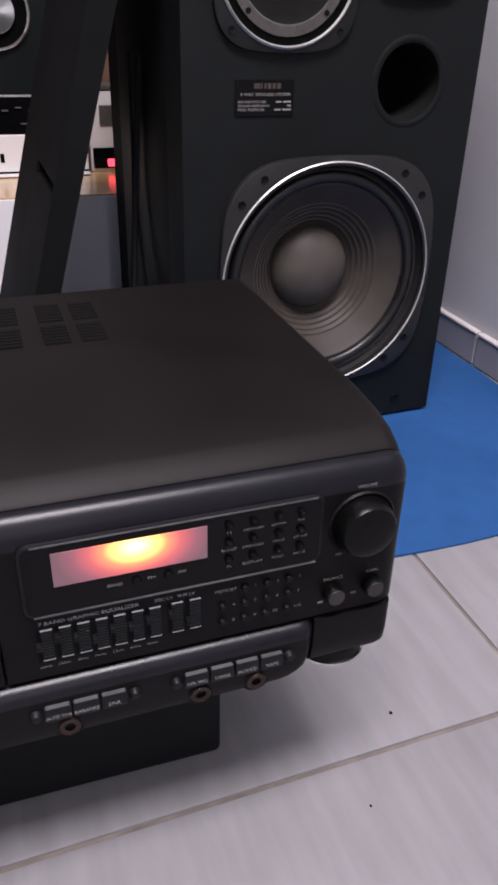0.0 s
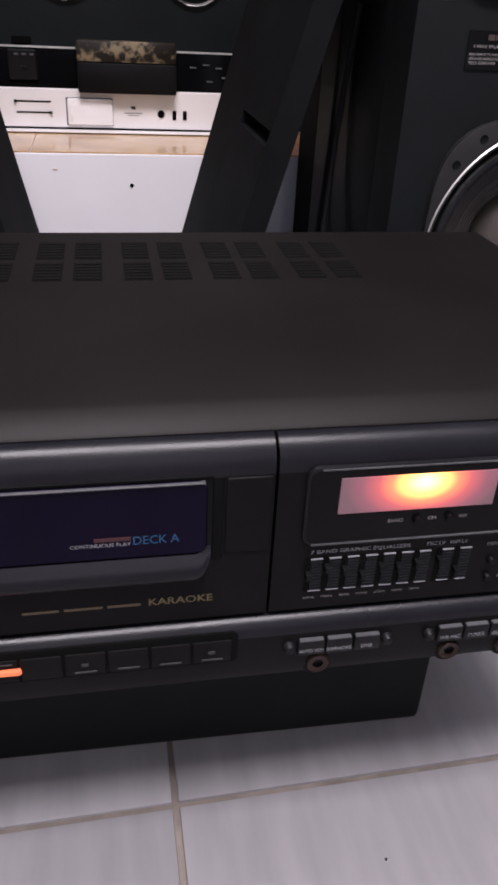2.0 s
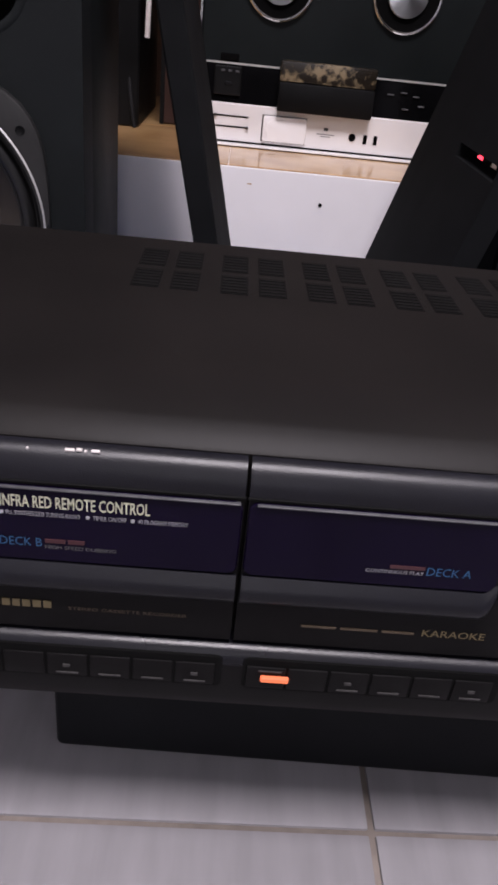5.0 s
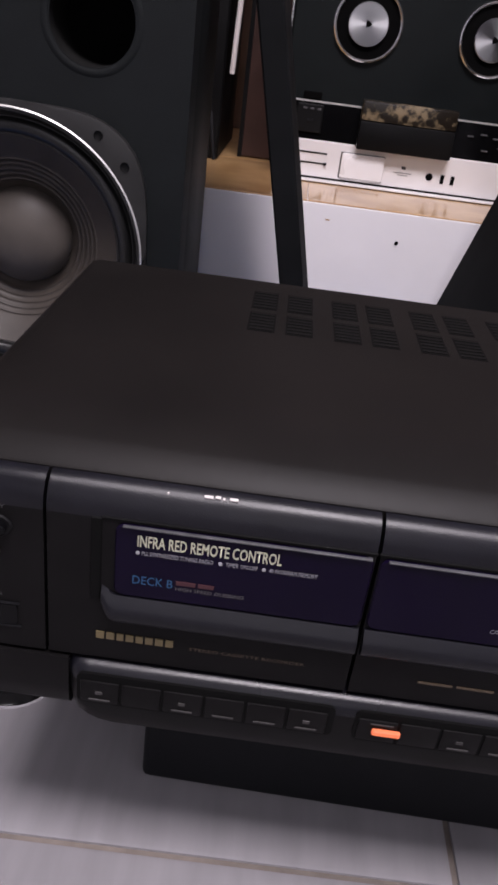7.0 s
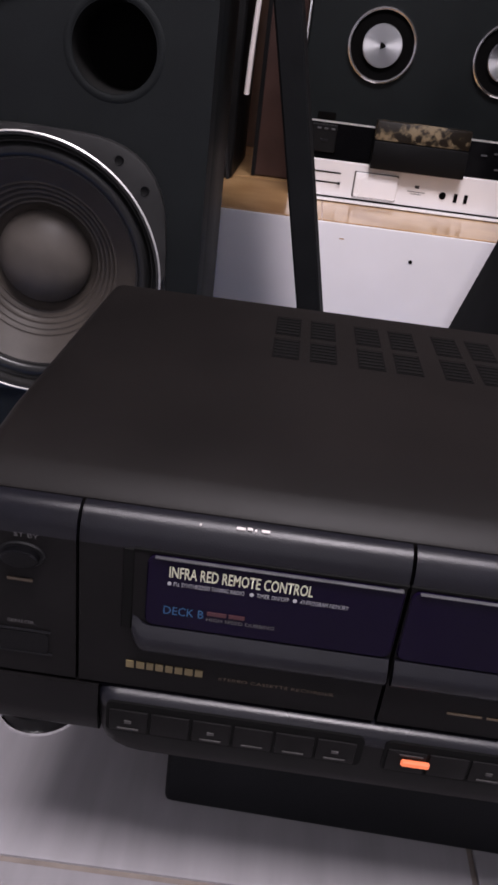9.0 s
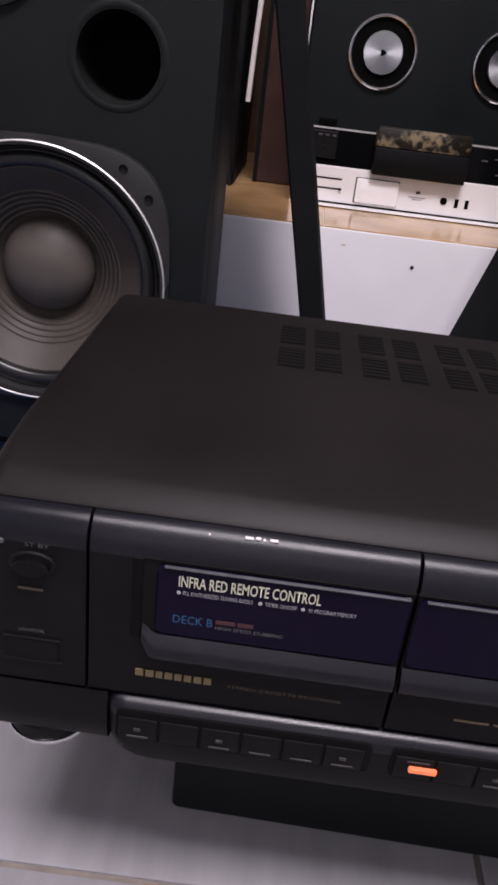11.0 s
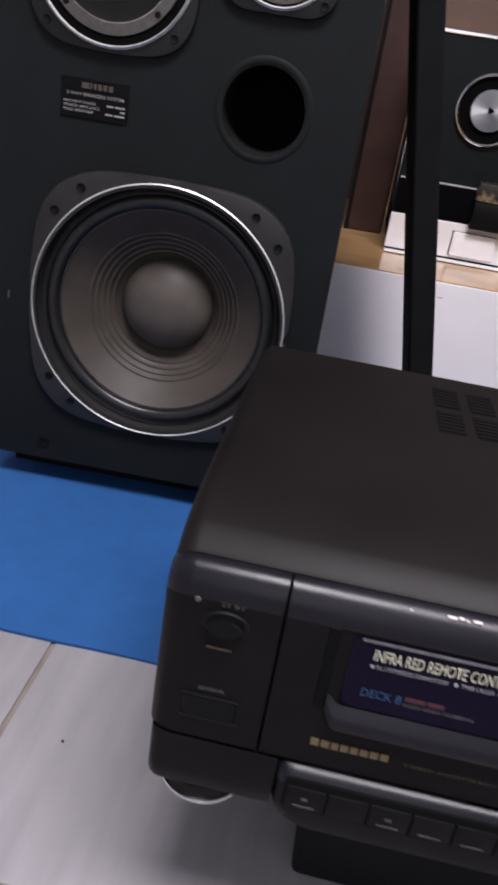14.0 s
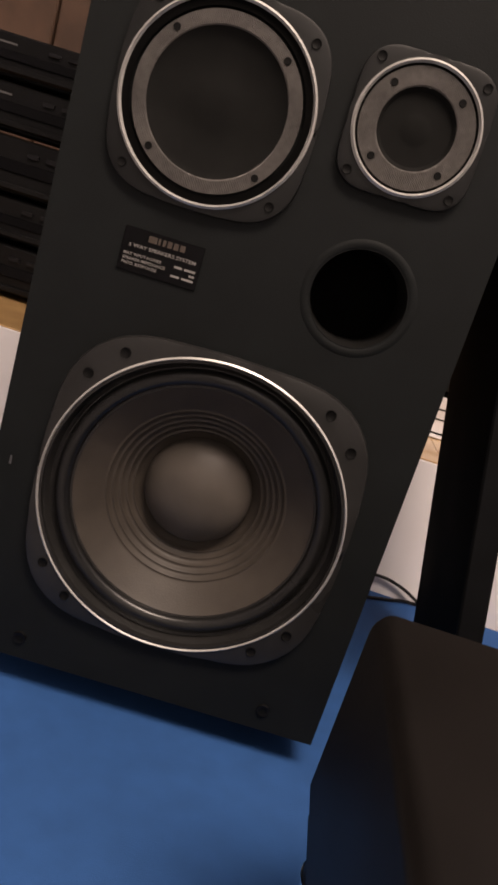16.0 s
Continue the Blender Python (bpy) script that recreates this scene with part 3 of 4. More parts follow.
# maker's mark, as a row of plain gold blocks
x = -0.1105
for k, w in enumerate((0.0042, 0.0042, 0.0036, 0.0040, 0.0038, 0.0040, 0.0042, 0.0040)):
    bar(x, x + w - 0.0007, P, 0.1775, 0.1812, GOLD_INK, db, "maker_mark")
    x += w + 0.0003
lettering("STEREO CASSETTE RECORDER", -0.0700, P, 0.1772, 0.0017, DULL_GOLD, db, 0.0500)
lettering("KARAOKE", 0.0815, P, 0.1762, 0.0038, GOLD_INK, da, 0.0275, bold=0.008)
bar(0.0290, 0.0440, P, 0.1767, 0.1777, DULL_GOLD, da)
bar(0.0460, 0.0620, P, 0.1767, 0.1777, DULL_GOLD, da)
bar(0.0640, 0.0780, P, 0.1767, 0.1777, DULL_GOLD, da)
# Chips on the brow; their specular glint is painted in as white.
for x, w, z in ((-0.0705, 0.0036, 0.2524), (-0.0662, 0.0022, 0.2527), (-0.0632, 0.0010, 0.2523), (-0.0606, 0.0034, 0.2526), (-0.0850, 0.0009, 0.2519), (-0.0130, 0.0014, 0.2505)):
    part("chip_glint", box(x, x + w, 0.0006, 0.0022, z, z + 0.0008, 0.0002, 1), WHITE_PLASTIC, db, "bare chipped spot, its glint painted white")

# transport keys
L = -0.0083
for x0, lit in ((-0.1165, None), (0.0070, 0)):
    part("key_well", slab(rounded(x0 - 0.001, x0 + 0.1135, 0.1425, 0.1600, 0.003), L - 0.0004, L + 0.004), VENT, low)
    for k in range(6):
        xa = x0 + 0.0185 * k
        key = part("transport_key", box(xa + 0.0006, xa + 0.0179, L - 0.0012, L + 0.003, 0.1435, 0.1560, 0.0008, 2), FACE, low)
        if lit == k:
            part("record_light", box(xa + 0.0070, xa + 0.0195, L - 0.0032, L - 0.001, 0.1488, 0.1520, 0.0006, 1), LED_ORANGE, key, "glowing orange strip")
            bar(xa + 0.006, xa + 0.016, L - 0.0014, 0.1538, 0.1545, KEY_INK, key)
        else:
            if k != 1:
                bar(xa + 0.0045, xa + 0.0140, L - 0.0014, 0.1452, 0.1460, KEY_INK, key)
            if k in (0, 2, 5):
                bar(xa + 0.0075, xa + 0.0105, L - 0.0014, 0.1490, 0.1506, KEY_INK, key)

# left panel
pw = sections["power_panel"]
part("power_button_bezel", slab([(-0.1545 + 0.0098 * math.cos(a), 0.2300 + 0.0062 * math.sin(a)) for a in np.linspace(0, 2 * math.pi, 28, endpoint=False)], F - 0.0010, F + 0.002, 0.0006, 1), PANEL, pw)
part("power_button", slab([(-0.1545 + 0.0078 * math.cos(a), 0.2300 + 0.0044 * math.sin(a)) for a in np.linspace(0, 2 * math.pi, 28, endpoint=False)], F - 0.0045, F + 0.001, 0.0016, 3), GLOSS, pw, "glossy oval push button")
lettering("ST BY", -0.1575, P, 0.2385, 0.0020, FAINT_INK, pw, 0.0100)
part("standby_lamp", lathe([(0, -0.0008), (0.0012, -0.0006), (0.0014, 0.0006)], -0.1672, F, 0.2395, 12), FAINT_INK, pw)
bar(-0.1610, -0.1505, P, 0.2165, 0.2178, DULL_GOLD, pw)
lettering("SENSOR", -0.1617, P, 0.1938, 0.0018, FAINT_INK, pw, 0.0115)
part("sensor_window", slab(rounded(-0.1672, -0.1444, 0.1783, 0.1898, 0.002), F - 0.0008, F + 0.002, 0.0004, 1), GLOSS, pw, "dark remote sensor window")
part("sensor_frame", join(box(-0.1682, -0.1434, F - 0.0009, F + 0.001, 0.1900, 0.1907), box(-0.1682, -0.1428, F - 0.0009, F + 0.001, 0.1775, 0.1783)), BUTTON, pw)

# control panel
cp = sections["control_panel"]
part("display_bezel", slab(rounded(0.1460, 0.2868, 0.2038, 0.2425, 0.005), F - 0.0020, F + 0.001, 0.0010, 2), BUTTON, cp, "raised rim round the display")
part("display_glass", slab(rounded(0.1475, 0.2853, 0.2052, 0.2411, 0.004), F - 0.0023, F - 0.0005), GLOSS, cp, "glossy black display window")
# Pale strips paint the highlight along the bezel's rim.
part("rim_highlight", join(box(0.152, 0.2830, F - 0.0027, F - 0.001, 0.2414, 0.2419), box(0.150, 0.2840, F - 0.0030, F - 0.001, 0.2040, 0.2046)), EDGE, cp)
D = F - 0.0024
part("display", box(0.1600, 0.2288, D - 0.0006, D + 0.001, 0.2200, 0.2375), LCD, cp, "backlit display glowing orange and pink")
lettering("BAND", 0.1828, D, 0.2135, 0.0018, LABEL_INK, cp, 0.0068)
lettering("FM", 0.2010, D, 0.2135, 0.0018, LABEL_INK, cp, 0.0035)
lettering("MW", 0.2150, D, 0.2135, 0.0018, LABEL_INK, cp, 0.0040)
for x in (0.1960, 0.2105):
    part("band_button", lathe([(0, -0.0020), (0.0018, -0.0018), (0.0022, -0.0008), (0.0022, 0.001)], x, D, 0.2143, 14), GLOSS, cp)
words = (("H", "DOWN/M-", "UP/M+", "ME"), ("SLEEP", "EVERYDAY", "ONCE", "ST BY"), ("M", "DISPLAY", "MONO", "MUTE"))
for r, row in enumerate(words):
    for c, word in enumerate(row):
        x, z = (0.2393, 0.2512, 0.2638, 0.2750)[c], (0.2352, 0.2256, 0.2160)[r]
        part("preset_button", lathe([(0, -0.0030), (0.0014, -0.0027), (0.0021, -0.0014), (0.0022, 0.001)], x, D, z, 14), GLOSS, cp)
        lettering(word, x, D - 0.0001, z - 0.0047, 0.0015, LABEL_INK, cp, min(0.0105, 0.00135 * len(word) + 0.0006), centre=True)
lettering("7 BAND GRAPHIC EQUALIZER", 0.1512, P, 0.1975, 0.0020, WHITE_INK, cp, 0.0455)
lettering("MIC LV", 0.2042, P, 0.1975, 0.0020, WHITE_INK, cp, 0.0085)
lettering("WM LV", 0.2148, P, 0.1975, 0.0020, WHITE_INK, cp, 0.0085)
names = ("60Hz", "150Hz", "400Hz", "1kHz", "2.5kHz", "6kHz", "15kHz")
for k in range(9):
    x = 0.1503 + 0.0083 * k if k < 7 else (0.2108, 0.2195)[k - 7]
    part("slider_slot", box(x - 0.0008, x + 0.0008, F - 0.0004, F + 0.002, 0.1765, 0.1955), VENT, cp)
    scale = part("slider_scale", box(x + 0.0014, x + 0.0064, F - 0.0006, F + 0.001, 0.1772, 0.1945), SLIDER, cp)
    bm = bmesh.new()
    for s in range(10):
        bmesh.ops.create_cube(bm, size=1.0, matrix=Matrix.Translation((x + 0.0039, F - 0.0007, 0.1785 + 0.0017 * s)) @ Matrix.Diagonal((0.0050, 0.0005, 0.0006, 1)))
    tagged(part("ribbing", bm, PANEL, scale), kind="stuff")
    part("scale_line", join(box(x + 0.0012, x + 0.0066, F - 0.0008, F, 0.1945, 0.1949), box(x + 0.0012, x + 0.0066, F - 0.0008, F, 0.1768, 0.1772)), WHITE_INK, scale)
    zz = (0.1870, 0.1905, 0.1885, 0.1850, 0.1890, 0.1880, 0.1895, 0.1900, 0.1835)[k]
    part("slider_knob", box(x - 0.0011, x + 0.0013, F - 0.0040, F + 0.001, zz - 0.0016, zz + 0.0016, 0.0005, 2), PANEL, cp)
    if k < 7:
        lettering(names[k], x - 0.0006, P, 0.1722, 0.0014, LABEL_INK, cp, 0.0052)
lettering("MEMORY", 0.2335, P, 0.1948, 0.0020, LABEL_INK, cp, 0.0108)
num = ((0.2540, 0.1955, "1"), (0.2655, 0.1955, "2"), (0.2770, 0.1955, "3"), (0.2428, 0.1862, "4"), (0.2540, 0.1862, "5"), (0.2655, 0.1862, "6"), (0.2770, 0.1862, "7"), (0.2428, 0.1765, "8"), (0.2540, 0.1765, "9"), (0.2650, 0.1765, "10"), (0.2768, 0.1765, "+10"))
for x, z, word in num:
    lettering(word, x, P, z - 0.0010, 0.0019, LABEL_INK, cp, None, centre=True)
    part("memory_button", lathe([(0, -0.0022), (0.0015, -0.0020), (0.0020, -0.0008), (0.0021, 0.001)], x - 0.0057, F, z, 14), PANEL, cp)


def knob(x, z, r, depth, material, name, label, parent):
    k = part(name, lathe([(0, -depth), (r * 0.45, -depth * 0.985), (r * 0.72, -depth * 0.94), (r * 0.88, -depth * 0.85), (r * 0.95, -depth * 0.70), (r * 0.98, -depth * 0.4), (r, -0.001), (r, 0.001)], x, F, z, 36), material, parent, label)
    return k


part("knob_recess", lathe([(0.0158, -0.0002), (0.0172, -0.0010), (0.0182, 0.0002), (0.0182, 0.002)], 0.3085, F, 0.2210, 40), PANEL, cp)
vk = knob(0.3085, 0.2210, 0.0155, 0.0120, KNOB, "volume_knob", "large black volume knob", cp)
part("knob_mark", lathe([(0, -0.0002), (0.0010, -0.0002), (0.0012, 0.0006)], 0.3075, F - 0.0116, 0.2268, 12), WORN, vk)
lettering("VOLUME", 0.3095, P, 0.2415, 0.0018, WHITE_INK, cp, 0.0105, centre=True)
for x, word in ((0.2960, "BALANCE"), (0.3180, "ECHO")):
    k = knob(x, 0.1805, 0.0056, 0.006, KNOB, "small_knob", "small worn grey rotary knob", cp)
    part("knob_cap", lathe([(0, -0.0002), (0.0044, -0.0002), (0.0046, 0.0006)], x, F - 0.0061, 0.1805, 24), WORN, k, "worn bare tip")
    lettering(word, x, P, 0.1882, 0.0018, LABEL_INK, cp, 0.0014 * len(word) + 0.001, centre=True)
for x, z in ((0.2960, 0.2035), (0.2882, 0.1742), (0.3068, 0.1760)):
    bar(x, x + 0.003, P, z, z + 0.0012, FAINT_INK, cp)

# function keys and sockets
for xa, words in ((0.1478, ("AUTO VCH", "KARAOKE", "DNR")), (0.2155, ("WR MIC", "TUNER", "AUX/CD", "TAPE"))):
    n, w = len(words), 0.0133
    for k, word in enumerate(words):
        x0 = xa + w * k
        key = part("function_key", box(x0 + 0.0004, x0 + w - 0.0004, L - 0.0024, L + 0.003, 0.1430, 0.1518, 0.0010, 2), BUTTON, low)
        part("key_edge", box(x0 + 0.0012, x0 + w - 0.0012, L - 0.0022, L, 0.1514, 0.1521), EDGE, key)
        lettering(word, x0 + w / 2, L - 0.0025, 0.1450, 0.0022, WHITE_INK, key, min(0.0115, 0.0016 * len(word) + 0.0008), centre=True)
    for x in (xa - 0.0035, xa + w * n + 0.0035):
        part("lamp_stud", lathe([(0, -0.0035), (0.0020, -0.0030), (0.0030, -0.0010), (0.0032, 0.001)], x, L, 0.1475, 16), BUTTON, low)
for x, z in ((0.1590, 0.1352), (0.2245, 0.1350), (0.2545, 0.1345)):
    j = part("microphone_socket", lathe([(0.0026, -0.0020), (0.0050, -0.0024), (0.0058, -0.0010), (0.0060, 0.004)], x, -0.0070, z, 28), BRASS, low, "dull copper-coloured jack socket")
    part("socket_hole", lathe([(0, 0.0020), (0.0032, 0.0020), (0.0032, -0.0018)], x, -0.0070, z, 20), HOLE, j)
    part("socket_collar", lathe([(0.0060, -0.0004), (0.0074, -0.0010), (0.0080, 0.004)], x, -0.0067, z, 28), PANEL, j)

# ---- black box under the receiver ----
bm = box(-0.1765, 0.1765, 0.0, 0.165, 0.0005, 0.1300)
edge = [e for e in bm.edges if max(v.co.y for v in e.verts) < 0.001 or max(v.co.z for v in e.verts) < 0.001]
bmesh.ops.bevel(bm, geom=edge, offset=0.0045, segments=3, profile=0.5, affect="EDGES")
bx = thing("box", "black painted box standing on the tiles under the receiver", "box")
bx.matrix_basis = pose(0.0802, 0.0595, 0.0, 0, 0, -1.0)
part("body", bm, BOX_BLACK, bx)
part("top_board", box(-0.1735, 0.1735, 0.004, 0.163, 0.1300, 0.1303), BOX_BLACK, bx)


# ---- loudspeakers ----
def loudspeaker(label, feet, dz, shift=0.0):
    """Built about the foot of its front's middle."""
    s = thing("loudspeaker", label, "loudspeaker", "pair of floor speakers")
    W2, H, DEP = 0.159, 0.655 + dz, 0.268
    part("cabinet", box(-W2, W2, 0.0552, DEP, feet, H, 0.003, 2), VINYL, s, "black vinyl-covered cabinet")
    part("baffle", baffle(-W2, W2, feet, H, 0.0, 0.055, [(0.0021, 0.2060 + dz, 0.1200), (0.0755 - 0.4 * shift, 0.4005 + dz, 0.0354)]), VINYL, s, "black front board")
    part("plinth", box(-W2 + 0.006, W2 - 0.006, 0.042, DEP - 0.01, 0.0, feet + 0.0005), PANEL, s, "recessed black base")
    # woofer: squared cast frame, bright ring, rubber surround, ribbed cone
    wx, wz, R = 0.0021, 0.2060 + dz, 0.1210

    def blob(cx, cz, rad, square, n=72):
        """A circle pushed out towards four corners."""
        pts = []
        for i in range(n):
            a = 2 * math.pi * i / n
            k = rad * (1 + square * (math.sin(2 * a) ** 2) ** 1.3)
            pts.append((cx + k * math.cos(a), cz + k * math.sin(a)))
        return pts

    wf = part("woofer", ringed(blob(wx + 0.001, wz + 0.0020, R + 0.0050, 0.165), wx, wz, 0.1190, -0.0065, 0.0, 0.0035), RIM, s, "ten-inch woofer with a squared cast frame")
    for a in (38.2, 52.6, 127.4, 141.8, 218.2, 232.6, 307.4, 321.8):
        x, z = wx + 0.001 + 0.1320 * math.cos(radians(a)), wz + 0.0030 + 0.1320 * math.sin(radians(a))
        part("screw_hole", lathe([(0, -0.0003), (0.0030, -0.0004), (0.0040, -0.0010), (0.0044, 0.0006)], x, -0.0065, z, 14), SCREW, wf)
    part("trim_ring", lathe([(R - 0.0002, -0.0060), (R + 0.0009, -0.0080), (R + 0.0022, -0.0068), (R + 0.0022, -0.004)], wx, 0, wz, 96), RING, wf, "bright brushed metal ring")
    part("inner_wall", lathe([(R, -0.0062), (R - 0.0020, -0.0010), (R - 0.0050, 0.0065), (R - 0.0075, 0.0080), (0.1120, 0.0070)], wx, 0, wz, 96), RIM, wf)
    prof = [(0.1135, 0.0070)]
    for i in range(9):
        a = math.pi * i / 8
        prof.append((0.1060 + 0.0066 * math.cos(a), 0.0070 - 0.0058 * math.sin(a)))
    prof.append((0.0975, 0.0072))
    part("surround", lathe(prof, wx, 0, wz, 96), SURROUND, wf, "black rubber surround")
    prof = []
    for i in range(81):
        r = 0.0985 - (0.0985 - 0.043) * i / 80
        d = 0.0070 + 0.0440 * ((0.0985 - r) / 0.0555) ** 0.95
        for c in (0.0740, 0.0690, 0.0640, 0.0590, 0.0540):
            d -= 0.0015 * math.exp(-((r - c) / 0.0011) ** 2)
        prof.append((r, d))
    part("cone", lathe(prof, wx, 0, wz, 96), CONE, wf, "dark paper cone with ridges")
    prof = [(0.0465 * math.cos(radians(9 * i)), 0.0490 - 0.0300 * math.sin(radians(9 * i))) for i in range(10)] + [(0, 0.0490 - 0.0300)]
    part("dust_cap", lathe(prof, wx, 0, wz, 64), CAP, wf, "grey domed dust cap")

    # midrange and tweeter: squared plate, bright ring, grey flange, dark cone behind
    for nm, cx, cz, ring, inner, sq in (("midrange_driver", -0.0591, 0.4971 + dz, 0.0671, 0.0487, 0.17), ("tweeter", 0.0755, 0.5194 + dz, 0.0427, 0.0268, 0.22)):
        d = part(nm, ringed(blob(cx, cz, ring + 0.0045, sq), cx, cz, ring - 0.0015, -0.005, 0.0, 0.0025), PLATE, s)
        for a in (45, 135, 225, 315):
            k = 0.0762 if nm == "midrange_driver" else 0.0520
            part("screw_hole", lathe([(0, -0.0004), (0.0022, -0.0006), (0.0032, -0.0011), (0.0036, 0.0006)], cx + k * math.cos(radians(a)), -0.005, cz + k * math.sin(radians(a)), 14), SCREW, d)
        part("trim_ring", lathe([(ring - 0.0014, -0.0055), (ring, -0.0078), (ring + 0.0016, -0.0062), (ring + 0.0016, -0.003)], cx, 0, cz, 72), RING, d, "bright brushed metal ring")
        part("gap_ring", lathe([(ring - 0.0012, -0.0056), (ring - 0.0050, -0.0052), (ring - 0.0066, -0.0052)], cx, 0, cz, 72), HOLE, d)
        flange = part("flange", lathe([(ring - (0.0085 if nm == "midrange_driver" else 0.0030), -0.0054), (inner + 0.001, -0.0058), (inner, -0.0052)], cx, 0, cz, 72), MESH_GREY, d, "grey ribbed flange")
        for a in (30, 120, 210, 300):
            k = 0.0545 if nm == "midrange_driver" else 0.0338
            part("flange_screw", lathe([(0, -0.0006), (0.0024, -0.0008), (0.0028, 0.0004)], cx + k * math.cos(radians(a + 15)), -0.0057, cz + k * math.sin(radians(a + 15)), 10), SCREW, flange)
        part("cone", lathe([(inner + 0.0005, -0.0053), (inner * 0.9, -0.0020), (inner * 0.45, -0.0008), (inner * 0.35, -0.0014), (0, -0.0030)], cx, 0, cz, 48), DARK_CONE, d, "dark recessed cone")

    px, pz = 0.0755 - 0.4 * shift, 0.4005 + dz
    port = part("bass_port", lathe([(0.0425, -0.0001), (0.0410, -0.0007), (0.0385, -0.0011), (0.0365, -0.0004), (0.0352, 0.0015)], px, 0, pz, 56), VINYL, s, "flared round bass port")
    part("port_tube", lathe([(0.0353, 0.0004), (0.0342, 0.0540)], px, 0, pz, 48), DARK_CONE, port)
    # Near-black disc stands in for the unlit depth of the port.
    part("port_dark_end", lathe([(0.0353, 0.0535), (0, 0.0535)], px, 0, pz, 48), HOLE, port)
    pl, pb0 = -0.1005 + shift, 0.3712 + dz
    plate = part("label_plate", box(pl, pl + 0.0598, -0.0012, 0.001, pb0, pb0 + 0.0316, 0.0004, 1), GLOSS, s, "small black printed plate")
    t = -0.0014
    for x0, w in ((0.0185, 0.0062), (0.0257, 0.0016), (0.0290, 0.0022), (0.0325, 0.0035), (0.0372, 0.0035), (0.0419, 0.0038)):
        bar(pl + x0, pl + x0 + w, t, pb0 + 0.0242, pb0 + 0.0288, MODEL_INK, plate, "model_mark")
    lettering("3 WAY SPEAKERS SYSTEM", pl + 0.0052, t, pb0 + 0.0180, 0.0026, LABEL_INK, plate, 0.0505, bold=0.01)
    for z, word, w, w2 in ((0.0118, "MAX INPUT POWER", 0.0285, 0.0160), (0.0084, "SPEAKER IMPEDANCE", 0.0320, 0.0040), (0.0050, "FREQ. RESPONSE", 0.0265, 0.0170)):
        lettering(word, pl + 0.0028, t, pb0 + z, 0.0022, LABEL_INK, plate, w, bold=0.01)
        bar(pl + 0.0570 - w2, pl + 0.0570 - w2 * 0.62, t, pb0 + z + 0.0002, pb0 + z + 0.0018, LABEL_INK, plate)
        bar(pl + 0.0570 - w2 * 0.52, pl + 0.0570, t, pb0 + z + 0.0002, pb0 + z + 0.0018, LABEL_INK, plate)
    for x in (-0.106, 0.110):
        part("grille_peg", lathe([(0.0030, -0.0016), (0.0052, -0.0020), (0.0058, 0.0005)], x, 0, feet + 0.020, 16), PANEL, s)
        part("grille_peg", lathe([(0.0030, -0.0016), (0.0052, -0.0020), (0.0058, 0.0005)], x, 0, 0.632 + dz, 16), PANEL, s)
    part("chipped_spot", box(-0.1465, -0.1450, -0.0006, 0.001, 0.199 + dz, 0.206 + dz), EDGE, s)
    return s


ls = loudspeaker("black three-way floor loudspeaker with bright-ringed drivers on the blue mat", 0.0300, 0.0)
ls.matrix_basis = pose(-0.3065, 0.4427, 0.0028, 0, 0, 2.2)
rs = loudspeaker("black three-way floor loudspeaker beside the grey skirting", 0.0045, -0.0202, -0.0070)
rs.matrix_basis = pose(0.5012, 0.4631, 0.0028, 0, 0, 1.8)

# ---- slanted black stand behind the receiver ----
stand = thing("slanted_stand", "black wooden stand with two outward-leaning side panels", "stand")


def leaning(xa, xb, lean, y0, y1, top):
    bm = box(xa, xb, y0, y1, 0.0035, top, 0.002, 1)
    for v in bm.verts:
        v.co.x += lean * (v.co.z - 0.2835)
    return bm


part("side_panel", leaning(-0.0735, -0.0480, -0.216, 0.530, 0.760, 0.60), STAND, stand)
# The slot is added so that the red lamp behind can be seen.
bm = join(box(0.2183, 0.2430, 0.462, 0.780, 0.0035, 0.2840), box(0.2183, 0.2430, 0.462, 0.780, 0.2975, 0.60), box(0.2183, 0.2430, 0.462, 0.4690, 0.2840, 0.2975), box(0.2183, 0.2430, 0.6150, 0.780, 0.2840, 0.2975))
for v in bm.verts:
    v.co.x += 0.283 * (v.co.z - 0.2835)
part("side_panel", bm, STAND, stand, "leaning panel, its narrow slot added to show the red lamp")
part("base_bar", box(0.014, 0.140, 0.535, 0.700, 0.0035, 0.020, 0.002, 1), STAND, stand)

# ---- on the bench: silver amplifier with a black tape deck on it ----
ZB = 0.2063
amp = thing("amplifier", "silver-fronted amplifier on the tiled bench", "amplifier")
AX0, AX1, AY = -0.083, 0.337, 1.042
part("front_panel", box(AX0, AX1, AY, AY + 0.012, ZB + 0.0042, 0.2672, 0.0015, 1), SILVER, amp)
part("body", box(AX0 + 0.004, AX1 - 0.004, AY + 0.012, AY + 0.30, ZB + 0.0042, 0.2660, 0.002, 1), COMPONENT, amp)
part("lower_lip", box(AX0, AX1, AY - 0.020, AY + 0.012, ZB + 0.0012, ZB + 0.0034, 0.0005, 1), SILVER_BTN, amp)
# Black strips paint the shadow lines under lip and panel.
part("base_shade", box(AX0 + 0.002, AX1 - 0.002, AY - 0.0195, AY + 0.010, ZB, ZB + 0.0012), HOLE, amp)
part("shade_strip", box(AX0 + 0.001, AX1 - 0.001, AY - 0.001, AY + 0.010, ZB + 0.0034, ZB + 0.0062), HOLE, amp)
for z in (0.2475, 0.2320):
    part("slide_slot", box(-0.0545, -0.0025, AY - 0.0008, AY + 0.002, z, z + 0.0022), HOLE, amp)
